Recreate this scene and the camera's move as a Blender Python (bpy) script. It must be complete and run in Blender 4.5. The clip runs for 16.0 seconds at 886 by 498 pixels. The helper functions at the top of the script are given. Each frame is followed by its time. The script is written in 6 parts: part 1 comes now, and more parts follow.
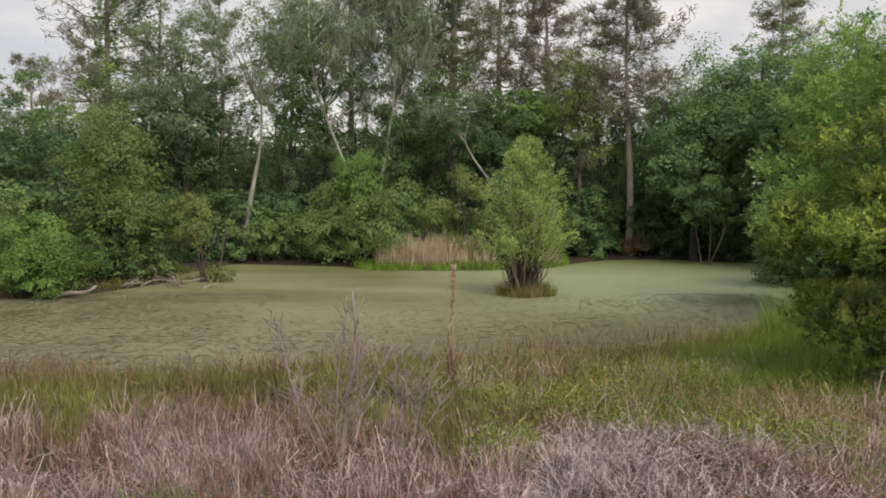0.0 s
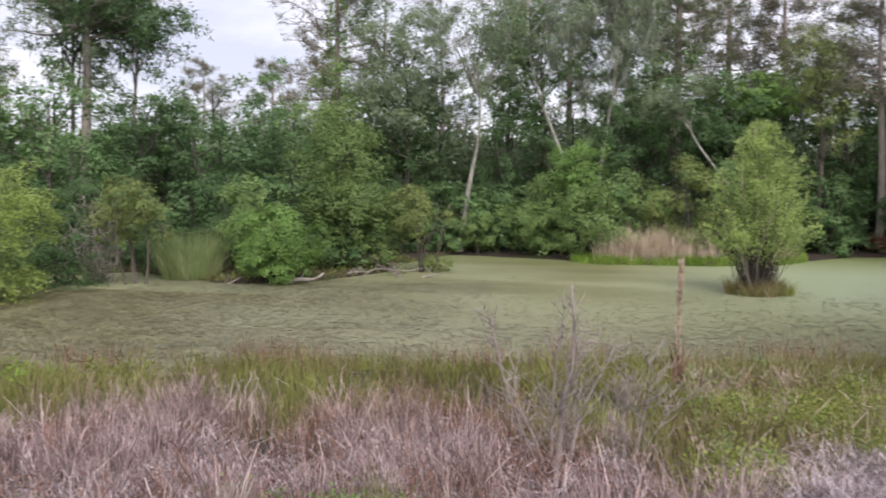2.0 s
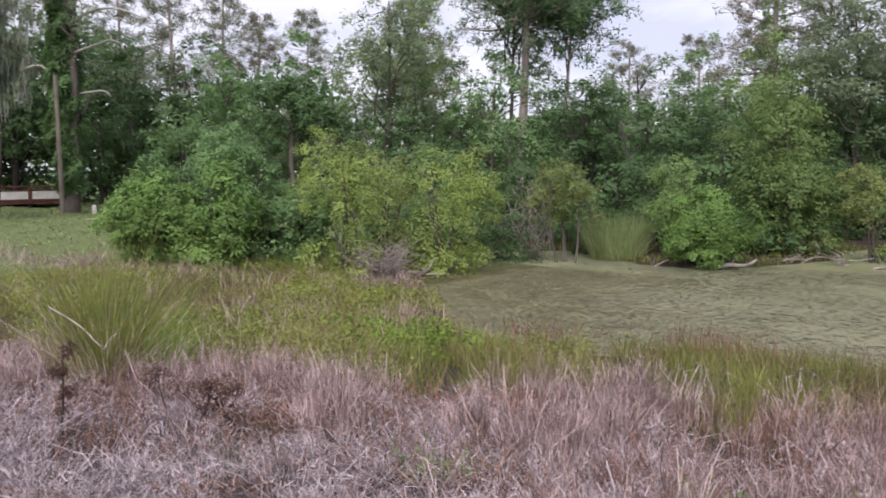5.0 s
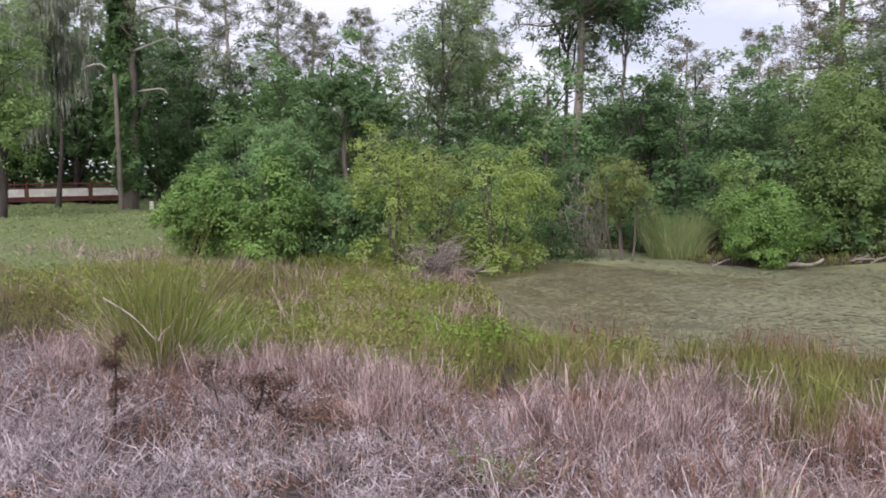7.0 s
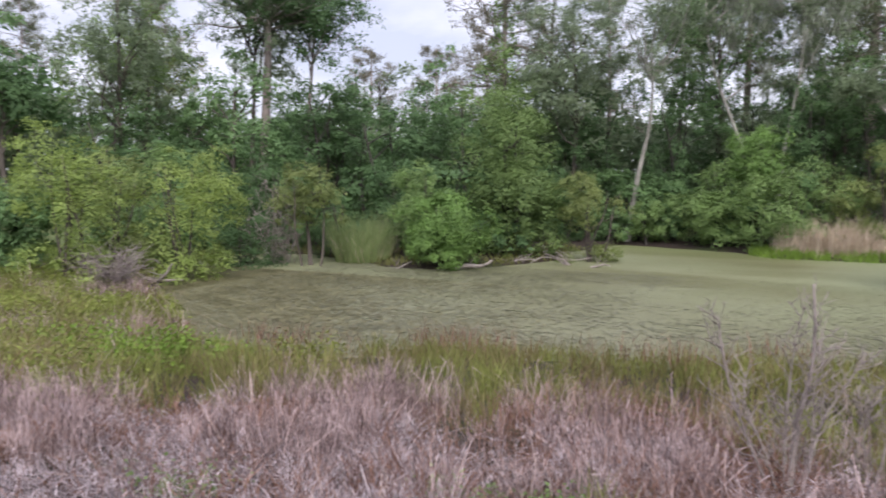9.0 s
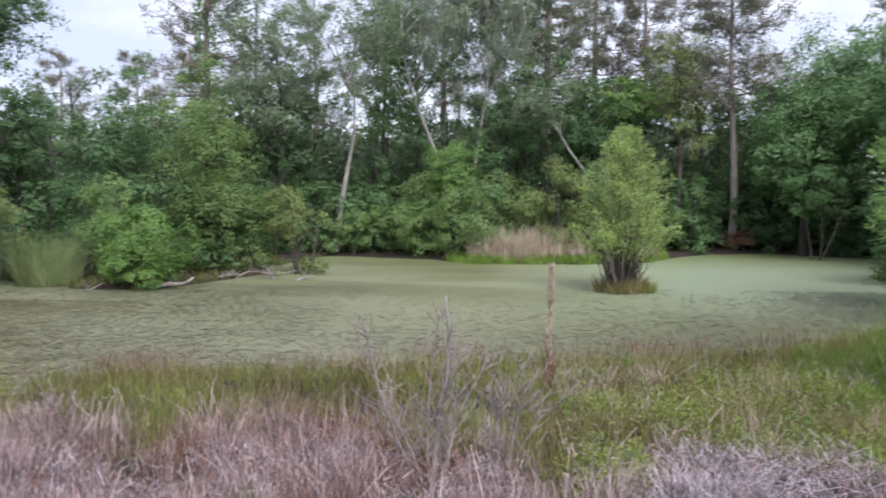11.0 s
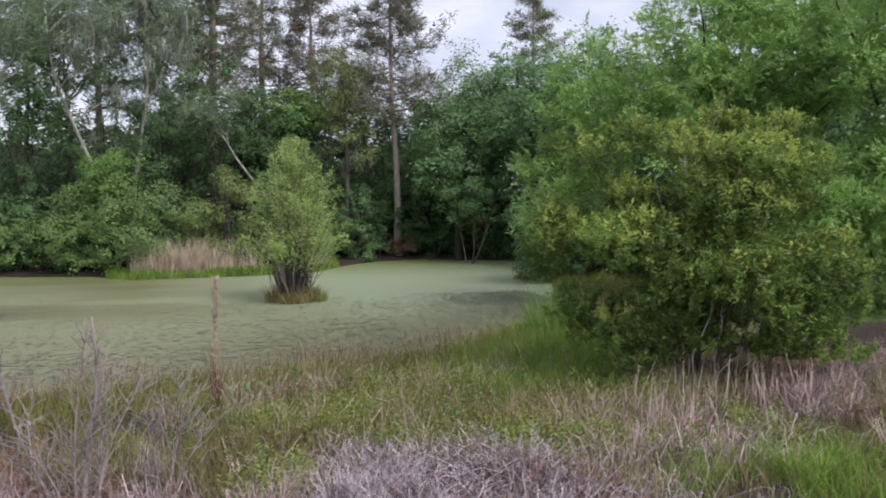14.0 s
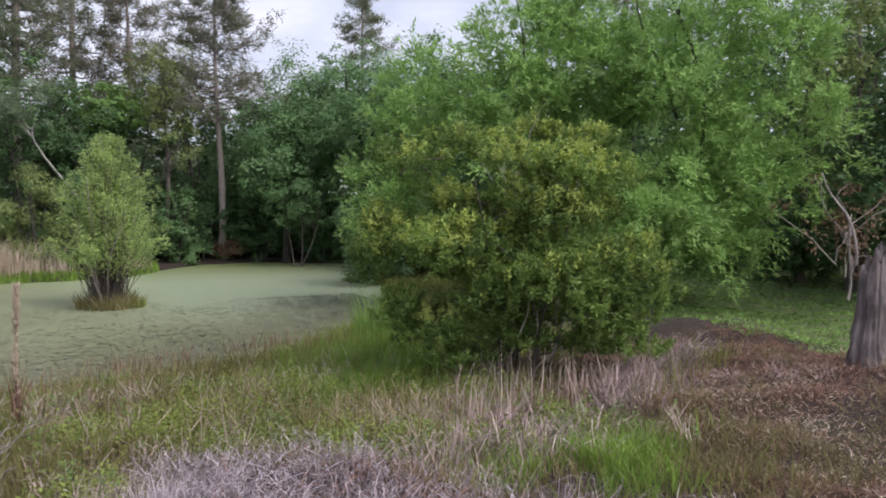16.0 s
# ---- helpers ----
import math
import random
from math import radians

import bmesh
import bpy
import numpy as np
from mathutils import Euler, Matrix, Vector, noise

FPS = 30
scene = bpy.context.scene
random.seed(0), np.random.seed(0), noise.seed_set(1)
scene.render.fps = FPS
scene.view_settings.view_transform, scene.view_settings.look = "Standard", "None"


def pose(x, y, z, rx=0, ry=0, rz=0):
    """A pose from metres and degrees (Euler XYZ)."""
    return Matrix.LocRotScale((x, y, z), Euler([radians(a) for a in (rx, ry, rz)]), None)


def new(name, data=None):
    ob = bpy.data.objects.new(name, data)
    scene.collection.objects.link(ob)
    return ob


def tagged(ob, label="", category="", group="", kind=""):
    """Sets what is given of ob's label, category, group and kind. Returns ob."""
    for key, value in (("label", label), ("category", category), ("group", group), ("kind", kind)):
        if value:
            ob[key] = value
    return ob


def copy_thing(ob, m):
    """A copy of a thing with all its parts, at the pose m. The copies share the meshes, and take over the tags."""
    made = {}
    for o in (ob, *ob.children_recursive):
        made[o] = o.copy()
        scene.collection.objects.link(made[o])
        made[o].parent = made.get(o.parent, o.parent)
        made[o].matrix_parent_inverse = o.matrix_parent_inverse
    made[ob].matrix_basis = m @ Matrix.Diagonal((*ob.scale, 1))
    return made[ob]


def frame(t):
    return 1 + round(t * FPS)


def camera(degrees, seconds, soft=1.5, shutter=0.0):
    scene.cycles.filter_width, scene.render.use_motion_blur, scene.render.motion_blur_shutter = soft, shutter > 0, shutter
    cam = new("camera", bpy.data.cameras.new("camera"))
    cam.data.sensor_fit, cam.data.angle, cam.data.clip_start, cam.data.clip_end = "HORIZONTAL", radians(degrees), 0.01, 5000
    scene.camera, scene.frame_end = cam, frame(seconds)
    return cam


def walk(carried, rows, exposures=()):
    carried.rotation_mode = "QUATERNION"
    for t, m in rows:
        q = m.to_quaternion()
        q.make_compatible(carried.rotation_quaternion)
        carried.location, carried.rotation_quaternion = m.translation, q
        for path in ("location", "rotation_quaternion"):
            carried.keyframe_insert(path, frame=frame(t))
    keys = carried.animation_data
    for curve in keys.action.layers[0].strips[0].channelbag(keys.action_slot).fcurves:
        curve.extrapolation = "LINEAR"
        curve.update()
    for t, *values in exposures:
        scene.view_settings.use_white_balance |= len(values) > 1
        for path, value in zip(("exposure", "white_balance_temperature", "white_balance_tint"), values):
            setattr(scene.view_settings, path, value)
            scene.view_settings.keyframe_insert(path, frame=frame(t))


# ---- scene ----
cam = camera(56.6, 16.0, soft=1.7, shutter=0.35)
# seconds, place in metres (the water lies at z = 0), yaw, pitch, roll
ROWS = [
    (0.00, 0.110, -0.497, 2.610, 0.01, -3.86, -0.16),
    (0.50, 0.082, -0.428, 2.599, 1.86, -4.13, 0.14),
    (1.00, 0.054, -0.321, 2.585, 3.60, -4.78, 0.90),
    (1.50, 0.039, -0.182, 2.572, 8.66, -5.34, 1.22),
    (2.00, 0.028, -0.026, 2.560, 14.94, -4.36, 0.11),
    (2.50, -0.009, 0.128, 2.545, 20.54, -4.95, 0.38),
    (3.00, -0.071, 0.220, 2.538, 24.48, -5.27, 0.82),
    (3.50, -0.141, 0.185, 2.554, 29.34, -5.77, 1.19),
    (4.00, -0.211, 0.062, 2.583, 34.75, -5.99, 0.24),
    (4.50, -0.276, -0.022, 2.598, 39.62, -5.69, 0.62),
    (5.00, -0.319, -0.038, 2.597, 43.28, -5.51, 0.73),
    (5.20, -0.330, -0.037, 2.595, 44.62, -5.45, 0.75),
    (5.70, -0.389, -0.022, 2.581, 47.35, -5.38, 0.80),
    (6.25, -0.477, 0.032, 2.548, 48.47, -5.43, 0.79),
    (6.80, -0.546, 0.087, 2.518, 47.70, -5.51, 0.76),
    (7.30, -0.557, 0.106, 2.511, 45.44, -5.50, 0.75),
    (7.50, -0.549, 0.104, 2.513, 44.81, -5.50, 0.84),
    (8.00, -0.523, 0.097, 2.523, 41.26, -5.38, 0.77),
    (8.50, -0.496, 0.091, 2.533, 32.65, -5.31, -0.02),
    (8.70, -0.489, 0.090, 2.537, 29.78, -5.30, -0.17),
    (9.20, -0.403, 0.078, 2.557, 23.09, -5.22, -0.45),
    (9.75, -0.223, 0.054, 2.594, 18.10, -5.08, -0.17),
    (10.30, -0.046, 0.028, 2.630, 13.82, -4.88, 0.22),
    (10.80, 0.034, 0.012, 2.646, 9.01, -4.62, 0.23),
    (11.00, 0.039, 0.009, 2.647, 6.35, -4.51, -0.02),
    (11.50, 0.058, -0.002, 2.651, 0.97, -4.21, -0.18),
    (12.00, 0.083, -0.014, 2.656, -3.33, -4.00, -0.33),
    (12.50, 0.107, -0.024, 2.659, -6.87, -3.86, -0.43),
    (13.00, 0.128, -0.033, 2.660, -10.14, -3.93, -0.31),
    (13.50, 0.144, -0.044, 2.660, -12.89, -4.07, -0.18),
    (14.00, 0.158, -0.056, 2.662, -16.03, -3.83, 0.13),
    (14.50, 0.172, -0.073, 2.666, -19.28, -3.75, -0.13),
    (15.00, 0.184, -0.091, 2.670, -22.31, -3.75, -0.22),
    (15.50, 0.192, -0.109, 2.673, -24.99, -3.72, -0.36),
    (16.00, 0.196, -0.122, 2.675, -27.76, -3.62, -0.51),
]
walk(cam, [(t, pose(x, y, z, 90 + pitch, roll, yaw)) for t, x, y, z, yaw, pitch, roll in ROWS],
     [(0.0, 0.85, 7500, 6), (1.5, 1.25, 6800, 10), (3.5, 1.19, 6500, 15), (8.5, 1.18, 6400, 14), (11.0, 1.30, 6050, 11), (12.5, 1.00, 6200, 12), (14.5, 1.04, 6250, 11), (16.0, 1.08, 6250, 12)])

# ---- light: an overcast evening sky ----
SUN_ELEV, SUN_TURN = 48.0, 150.0
world = bpy.data.worlds.new("evening_sky")
scene.world = world
world.use_nodes = True
wn, wl = world.node_tree.nodes, world.node_tree.links
wn.clear()
w_out = wn.new("ShaderNodeOutputWorld")
w_bg = wn.new("ShaderNodeBackground")
w_sky = wn.new("ShaderNodeTexSky")
w_sky.sky_type = "NISHITA"
w_sky.sun_disc = False
w_sky.sun_elevation, w_sky.sun_rotation = radians(SUN_ELEV), radians(SUN_TURN)
w_co = wn.new("ShaderNodeTexCoord")
w_map = wn.new("ShaderNodeMapping")
w_map.inputs["Scale"].default_value = (2.2, 2.2, 6.0)
w_noise = wn.new("ShaderNodeTexNoise")
w_noise.inputs["Scale"].default_value = 1.9
w_noise.inputs["Detail"].default_value = 6.0
w_noise.inputs["Roughness"].default_value = 0.55
w_ramp = wn.new("ShaderNodeValToRGB")
w_ramp.color_ramp.elements[0].position, w_ramp.color_ramp.elements[0].color = 0.36, (3.3, 3.4, 4.1, 1)
w_ramp.color_ramp.elements[1].position, w_ramp.color_ramp.elements[1].color = 0.66, (5.1, 4.95, 5.4, 1)
w_mix = wn.new("ShaderNodeMix")
w_mix.data_type = "RGBA"
w_mix.inputs["Factor"].default_value = 0.88
w_bg.inputs["Strength"].default_value = 0.1
wl.new(w_co.outputs["Generated"], w_map.inputs["Vector"])
wl.new(w_map.outputs["Vector"], w_noise.inputs["Vector"])
wl.new(w_noise.outputs["Fac"], w_ramp.inputs["Fac"])
wl.new(w_sky.outputs["Color"], w_mix.inputs["A"])
wl.new(w_ramp.outputs["Color"], w_mix.inputs["B"])
wl.new(w_mix.outputs["Result"], w_bg.inputs["Color"])
wl.new(w_bg.outputs["Background"], w_out.inputs["Surface"])

sun_data = bpy.data.lights.new("sun", "SUN")
sun_data.energy, sun_data.angle, sun_data.color = 1.5, radians(40), (1.0, 0.95, 0.88)
sun = new("sun", sun_data)
sun.rotation_euler = Euler((radians(90 - SUN_ELEV), 0, radians(180 - SUN_TURN)))

# ---- materials ----
def node_material(name):
    m = bpy.data.materials.new(name)
    m.use_nodes = True
    nt = m.node_tree
    return m, nt, nt.nodes, nt.links, nt.nodes["Principled BSDF"]


def ramp(nt, stops):
    r = nt.nodes.new("ShaderNodeValToRGB")
    el = r.color_ramp.elements
    while len(el) < len(stops):
        el.new(0.5)
    for e, (p, c) in zip(el, stops):
        e.position, e.color = p, (*c, 1)
    return r


def noise_tex(nt, scale, detail=4.0, rough=0.55, stretch=(1, 1, 1), coord="Object"):
    co = nt.nodes.new("ShaderNodeTexCoord")
    mp = nt.nodes.new("ShaderNodeMapping")
    mp.inputs["Scale"].default_value = stretch
    n = nt.nodes.new("ShaderNodeTexNoise")
    n.inputs["Scale"].default_value, n.inputs["Detail"].default_value, n.inputs["Roughness"].default_value = scale, detail, rough
    nt.links.new(co.outputs[coord], mp.inputs["Vector"])
    nt.links.new(mp.outputs["Vector"], n.inputs["Vector"])
    return n


def mix_colour(nt, fac, a, b, mode="MIX"):
    m = nt.nodes.new("ShaderNodeMix")
    m.data_type, m.blend_type = "RGBA", mode
    for socket, v in (("Factor", fac), ("A", a), ("B", b)):
        if isinstance(v, (int, float)):
            m.inputs[socket].default_value = v
        elif isinstance(v, tuple):
            m.inputs[socket].default_value = (*v, 1)
        else:
            nt.links.new(v, m.inputs[socket])
    return m.outputs["Result"]


def plant_material(name, dark, mid, light, rough=0.55, thin=0.3, patch=1.3, spec=0.2, even=0.5, low=0.12, lively=0.55):
    """Leaves or blades: each island a shade of its own, slow drifts over the plant, some light let through."""
    m, nt, n, l, b = node_material(name)
    geo = n.new("ShaderNodeNewGeometry")
    r = ramp(nt, [(low, tuple(lively * a + (1 - lively) * b for a, b in zip(dark, mid))), (0.5, mid), (0.92, tuple(lively * a + (1 - lively) * b for a, b in zip(light, mid)))])
    l.new(geo.outputs["Random Per Island"], r.inputs["Fac"])
    drift = ramp(nt, [(0.36, tuple(c * 0.5 for c in mid)), (0.64, tuple(c * 1.08 for c in light))])
    nz = noise_tex(nt, patch, 3.0)
    l.new(nz.outputs["Fac"], drift.inputs["Fac"])
    col = mix_colour(nt, even, r.outputs["Color"], drift.outputs["Color"])
    l.new(col, b.inputs["Base Color"])
    b.inputs["Roughness"].default_value = rough
    b.inputs["Specular IOR Level"].default_value = spec
    tr = n.new("ShaderNodeBsdfTranslucent")
    l.new(mix_colour(nt, 0.35, col, tuple(min(1, c * 1.6) for c in light)), tr.inputs["Color"])
    mx = n.new("ShaderNodeMixShader")
    mx.inputs["Fac"].default_value = thin
    l.new(b.outputs["BSDF"], mx.inputs[1])
    l.new(tr.outputs["BSDF"], mx.inputs[2])
    l.new(mx.outputs["Shader"], n["Material Output"].inputs["Surface"])
    return m


def bark_material(name, dark, light, scale=9.0, stretch=(1, 1, 0.22), bump=0.6, edge=0.18):
    m, nt, n, l, b = node_material(name)
    a = noise_tex(nt, scale, 6.0, 0.65, stretch)
    c = noise_tex(nt, scale * 0.17, 3.0)
    r = ramp(nt, [(0.5 - edge, dark), (0.5 + edge, light)])
    l.new(a.outputs["Fac"], r.inputs["Fac"])
    r2 = ramp(nt, [(0.35, tuple(0.6 * x for x in dark)), (0.65, tuple(min(1, 1.15 * x) for x in light))])
    l.new(c.outputs["Fac"], r2.inputs["Fac"])
    l.new(mix_colour(nt, 0.4, r.outputs["Color"], r2.outputs["Color"]), b.inputs["Base Color"])
    b.inputs["Roughness"].default_value = 0.88
    bp = n.new("ShaderNodeBump")
    bp.inputs["Strength"].default_value, bp.inputs["Distance"].default_value = bump, 0.03
    l.new(a.outputs["Fac"], bp.inputs["Height"])
    l.new(bp.outputs["Normal"], b.inputs["Normal"])
    return m


def plain_material(name, dark, light, rough=0.6, scale=6.0, metal=0.0):
    m, nt, n, l, b = node_material(name)
    a = noise_tex(nt, scale, 5.0, 0.6)
    r = ramp(nt, [(0.35, dark), (0.65, light)])
    l.new(a.outputs["Fac"], r.inputs["Fac"])
    l.new(r.outputs["Color"], b.inputs["Base Color"])
    b.inputs["Roughness"].default_value, b.inputs["Metallic"].default_value = rough, metal
    bp = n.new("ShaderNodeBump")
    bp.inputs["Strength"].default_value, bp.inputs["Distance"].default_value = 0.25, 0.01
    l.new(a.outputs["Fac"], bp.inputs["Height"])
    l.new(bp.outputs["Normal"], b.inputs["Normal"])
    return m


LEAF_OAK = plant_material("dark_oak_leaf", (0.081, 0.148, 0.065), (0.136, 0.232, 0.100), (0.216, 0.347, 0.140))
# Dark oak leaf again, lit tone for the corner oaks put into the colour.
LEAF_OAK_LIT = plant_material("lit_oak_leaf", (0.082, 0.148, 0.066), (0.144, 0.246, 0.106), (0.235, 0.378, 0.158))
LEAF_MID = plant_material("green_leaf", (0.114, 0.180, 0.066), (0.185, 0.284, 0.103), (0.285, 0.407, 0.151))
LEAF_ROUND = plant_material("round_oak_leaf", (0.085, 0.138, 0.050), (0.145, 0.225, 0.078), (0.240, 0.335, 0.120))
LEAF_FRESH = plant_material("fresh_leaf", (0.113, 0.191, 0.057), (0.170, 0.282, 0.085), (0.242, 0.391, 0.114))
LEAF_OLIVE = plant_material("olive_leaf", (0.121, 0.158, 0.064), (0.196, 0.245, 0.089), (0.288, 0.342, 0.124))
LEAF_YELLOW = plant_material("yellow_green_leaf", (0.132, 0.199, 0.065), (0.238, 0.325, 0.094), (0.400, 0.499, 0.151))
LEAF_MYRTLE = plant_material("myrtle_leaf", (0.044, 0.084, 0.026), (0.114, 0.185, 0.049), (0.251, 0.352, 0.088), rough=0.42, lively=0.8)
LEAF_WILLOW = plant_material("willow_leaf", (0.165, 0.262, 0.085), (0.262, 0.415, 0.128), (0.385, 0.570, 0.178))
LEAF_CYPRESS = plant_material("grey_green_leaf", (0.120, 0.160, 0.105), (0.190, 0.249, 0.151), (0.290, 0.353, 0.221), thin=0.45)
LEAF_FEATHER = plant_material("feathery_leaf", (0.190, 0.258, 0.098), (0.325, 0.425, 0.150), (0.480, 0.600, 0.215))
LEAF_SHOOT_LIT = plant_material("lit_myrtle_shoot", (0.150, 0.200, 0.050), (0.295, 0.365, 0.088), (0.480, 0.560, 0.145), rough=0.45, lively=0.8)
# Leaf of dark trees; in the fills its colour also stands in for shade.
LEAF_DARK = plant_material("dark_and_shaded_leaf", (0.051, 0.102, 0.045), (0.087, 0.161, 0.066), (0.138, 0.227, 0.096))
LEAF_BROWN = plant_material("dead_leaf", (0.13, 0.08, 0.05), (0.21, 0.13, 0.085), (0.30, 0.20, 0.13), thin=0.15)
LEAF_BROWN_DARK = plant_material("dark_dead_leaf", (0.056, 0.032, 0.026), (0.100, 0.058, 0.045), (0.163, 0.100, 0.078), thin=0.1)
NEEDLE = plant_material("pine_needle", (0.085, 0.105, 0.068), (0.148, 0.172, 0.106), (0.230, 0.248, 0.152), thin=0.38)
NEEDLE_DUSK = plant_material("dusky_pine_needle", (0.098, 0.104, 0.078), (0.160, 0.166, 0.118), (0.235, 0.236, 0.165), thin=0.35)
NEEDLE_BROWN = plant_material("brownish_pine_needle", (0.112, 0.104, 0.080), (0.180, 0.168, 0.122), (0.250, 0.236, 0.168), thin=0.38)
MOSS = plant_material("hanging_moss", (0.187, 0.200, 0.162), (0.264, 0.281, 0.230), (0.357, 0.374, 0.315), rough=0.9, thin=0.2, lively=1.0)
STRAW = plant_material("dead_straw", (0.026, 0.015, 0.015), (0.200, 0.132, 0.127), (0.760, 0.590, 0.580), rough=0.8, thin=0.08, patch=5.0, even=0.40, low=0.20, lively=1.0)
STRAW_GREY = plant_material("lavender_grey_straw", (0.030, 0.022, 0.025), (0.205, 0.163, 0.176), (0.780, 0.670, 0.710), rough=0.8, thin=0.08, patch=4.0, even=0.40, low=0.16, lively=1.0)
STRAW_RED = plant_material("reddish_straw", (0.060, 0.028, 0.022), (0.190, 0.098, 0.074), (0.390, 0.235, 0.180), rough=0.8, thin=0.08, patch=3.0, even=0.35, low=0.2, lively=1.0)
STRAW_PALE = plant_material("pale_straw", (0.288, 0.210, 0.180), (0.496, 0.380, 0.337), (0.714, 0.572, 0.517), rough=0.75, thin=0.15, even=0.25, lively=1.0)
STRAW_TAN = plant_material("tan_reed", (0.400, 0.300, 0.220), (0.590, 0.465, 0.355), (0.760, 0.640, 0.520), rough=0.7, thin=0.2, lively=1.0)
RUSH = plant_material("green_rush", (0.070, 0.087, 0.025), (0.166, 0.187, 0.056), (0.320, 0.345, 0.105), thin=0.3, patch=1.7, even=0.5, lively=1.0)
RUSH_DRY = plant_material("olive_dry_rush", (0.090, 0.075, 0.032), (0.190, 0.160, 0.068), (0.330, 0.280, 0.140), thin=0.25, patch=0.5, lively=1.0)
LEAF_HERB = plant_material("herb_leaf", (0.096, 0.125, 0.029), (0.192, 0.232, 0.051), (0.334, 0.390, 0.103), patch=1.6, lively=0.8)
GRASS = plant_material("bright_grass", (0.094, 0.161, 0.026), (0.158, 0.265, 0.042), (0.275, 0.402, 0.080), thin=0.3, patch=1.8)
CLOVER = plant_material("clover_green", (0.105, 0.186, 0.050), (0.178, 0.300, 0.075), (0.285, 0.430, 0.122), thin=0.25)
LAWN = plant_material("pale_lawn", (0.158, 0.216, 0.083), (0.251, 0.320, 0.131), (0.363, 0.438, 0.207), thin=0.3)
PAD = plant_material("floating_leaf", (0.120, 0.122, 0.078), (0.205, 0.205, 0.138), (0.290, 0.288, 0.205), rough=0.4, thin=0.0, patch=0.5)
PAD_BROWN = plant_material("brown_floating_leaf", (0.110, 0.102, 0.052), (0.190, 0.176, 0.092), (0.270, 0.252, 0.145), rough=0.45, thin=0.0)
BARK = bark_material("grey_brown_bark", (0.055, 0.045, 0.038), (0.150, 0.125, 0.108))
BARK_PINE = bark_material("pine_bark", (0.150, 0.122, 0.112), (0.420, 0.355, 0.330), 7.0)
BARK_PALE = bark_material("pale_bark", (0.17, 0.16, 0.14), (0.46, 0.44, 0.40), 6.0, (1, 1, 0.5))
BARK_DARK = bark_material("dark_bark", (0.025, 0.021, 0.018), (0.070, 0.060, 0.052))
WEED_WOOD = bark_material("dead_weed_wood", (0.165, 0.140, 0.130), (0.450, 0.385, 0.365), 14.0, (1, 1, 0.2))
DEADWOOD = bark_material("weathered_dead_wood", (0.20, 0.172, 0.158), (0.50, 0.44, 0.41), 14.0, (1, 1, 0.2))
STUMP_WOOD = bark_material("weathered_stump_wood", (0.050, 0.038, 0.036), (0.300, 0.255, 0.250), 13.0, (1, 1, 0.22), 1.0, 0.16)
RED_PAINT = plain_material("dark_red_paint", (0.09, 0.022, 0.018), (0.15, 0.045, 0.038), 0.55)
WHITE_PAINT = plain_material("dirty_white_paint", (0.55, 0.52, 0.50), (0.74, 0.72, 0.70), 0.6)
RUBBER = plain_material("black_rubber", (0.015, 0.015, 0.016), (0.03, 0.03, 0.03), 0.8)
POLE_WOOD = bark_material("treated_pole_wood", (0.10, 0.085, 0.07), (0.21, 0.18, 0.15), 10.0, (1, 1, 0.08), 0.3)


def ground_material():
    m, nt, n, l, b = node_material("bank_soil")
    big = noise_tex(nt, 0.35, 4.0)
    fine = noise_tex(nt, 14.0, 6.0, 0.7)
    soil = ramp(nt, [(0.3, (0.018, 0.011, 0.009)), (0.55, (0.042, 0.028, 0.022)), (0.8, (0.095, 0.068, 0.055))])
    moss = ramp(nt, [(0.3, (0.025, 0.036, 0.012)), (0.7, (0.065, 0.082, 0.026))])
    l.new(fine.outputs["Fac"], soil.inputs["Fac"])
    l.new(fine.outputs["Fac"], moss.inputs["Fac"])
    fac = ramp(nt, [(0.55, (0, 0, 0)), (0.66, (1, 1, 1))])
    l.new(big.outputs["Fac"], fac.inputs["Fac"])
    base = mix_colour(nt, fac.outputs["Color"], soil.outputs["Color"], moss.outputs["Color"])
    sward = ramp(nt, [(0.3, (0.085, 0.115, 0.042)), (0.7, (0.165, 0.205, 0.080))])
    l.new(fine.outputs["Fac"], sward.inputs["Fac"])
    sep = n.new("ShaderNodeSeparateXYZ")
    l.new(n.new("ShaderNodeTexCoord").outputs["Object"], sep.inputs["Vector"])
    for x0, x1 in ((-15.5, -18.5), (10.8, 13.0)):
        edge = n.new("ShaderNodeMapRange")
        edge.inputs["From Min"].default_value, edge.inputs["From Max"].default_value = x0, x1
        l.new(sep.outputs["X"], edge.inputs["Value"])
        base = mix_colour(nt, edge.outputs["Result"], base, sward.outputs["Color"])
    l.new(base, b.inputs["Base Color"])
    b.inputs["Roughness"].default_value = 0.95
    bp = n.new("ShaderNodeBump")
    bp.inputs["Strength"].default_value, bp.inputs["Distance"].default_value = 0.8, 0.05
    l.new(fine.outputs["Fac"], bp.inputs["Height"])
    l.new(bp.outputs["Normal"], b.inputs["Normal"])
    return m


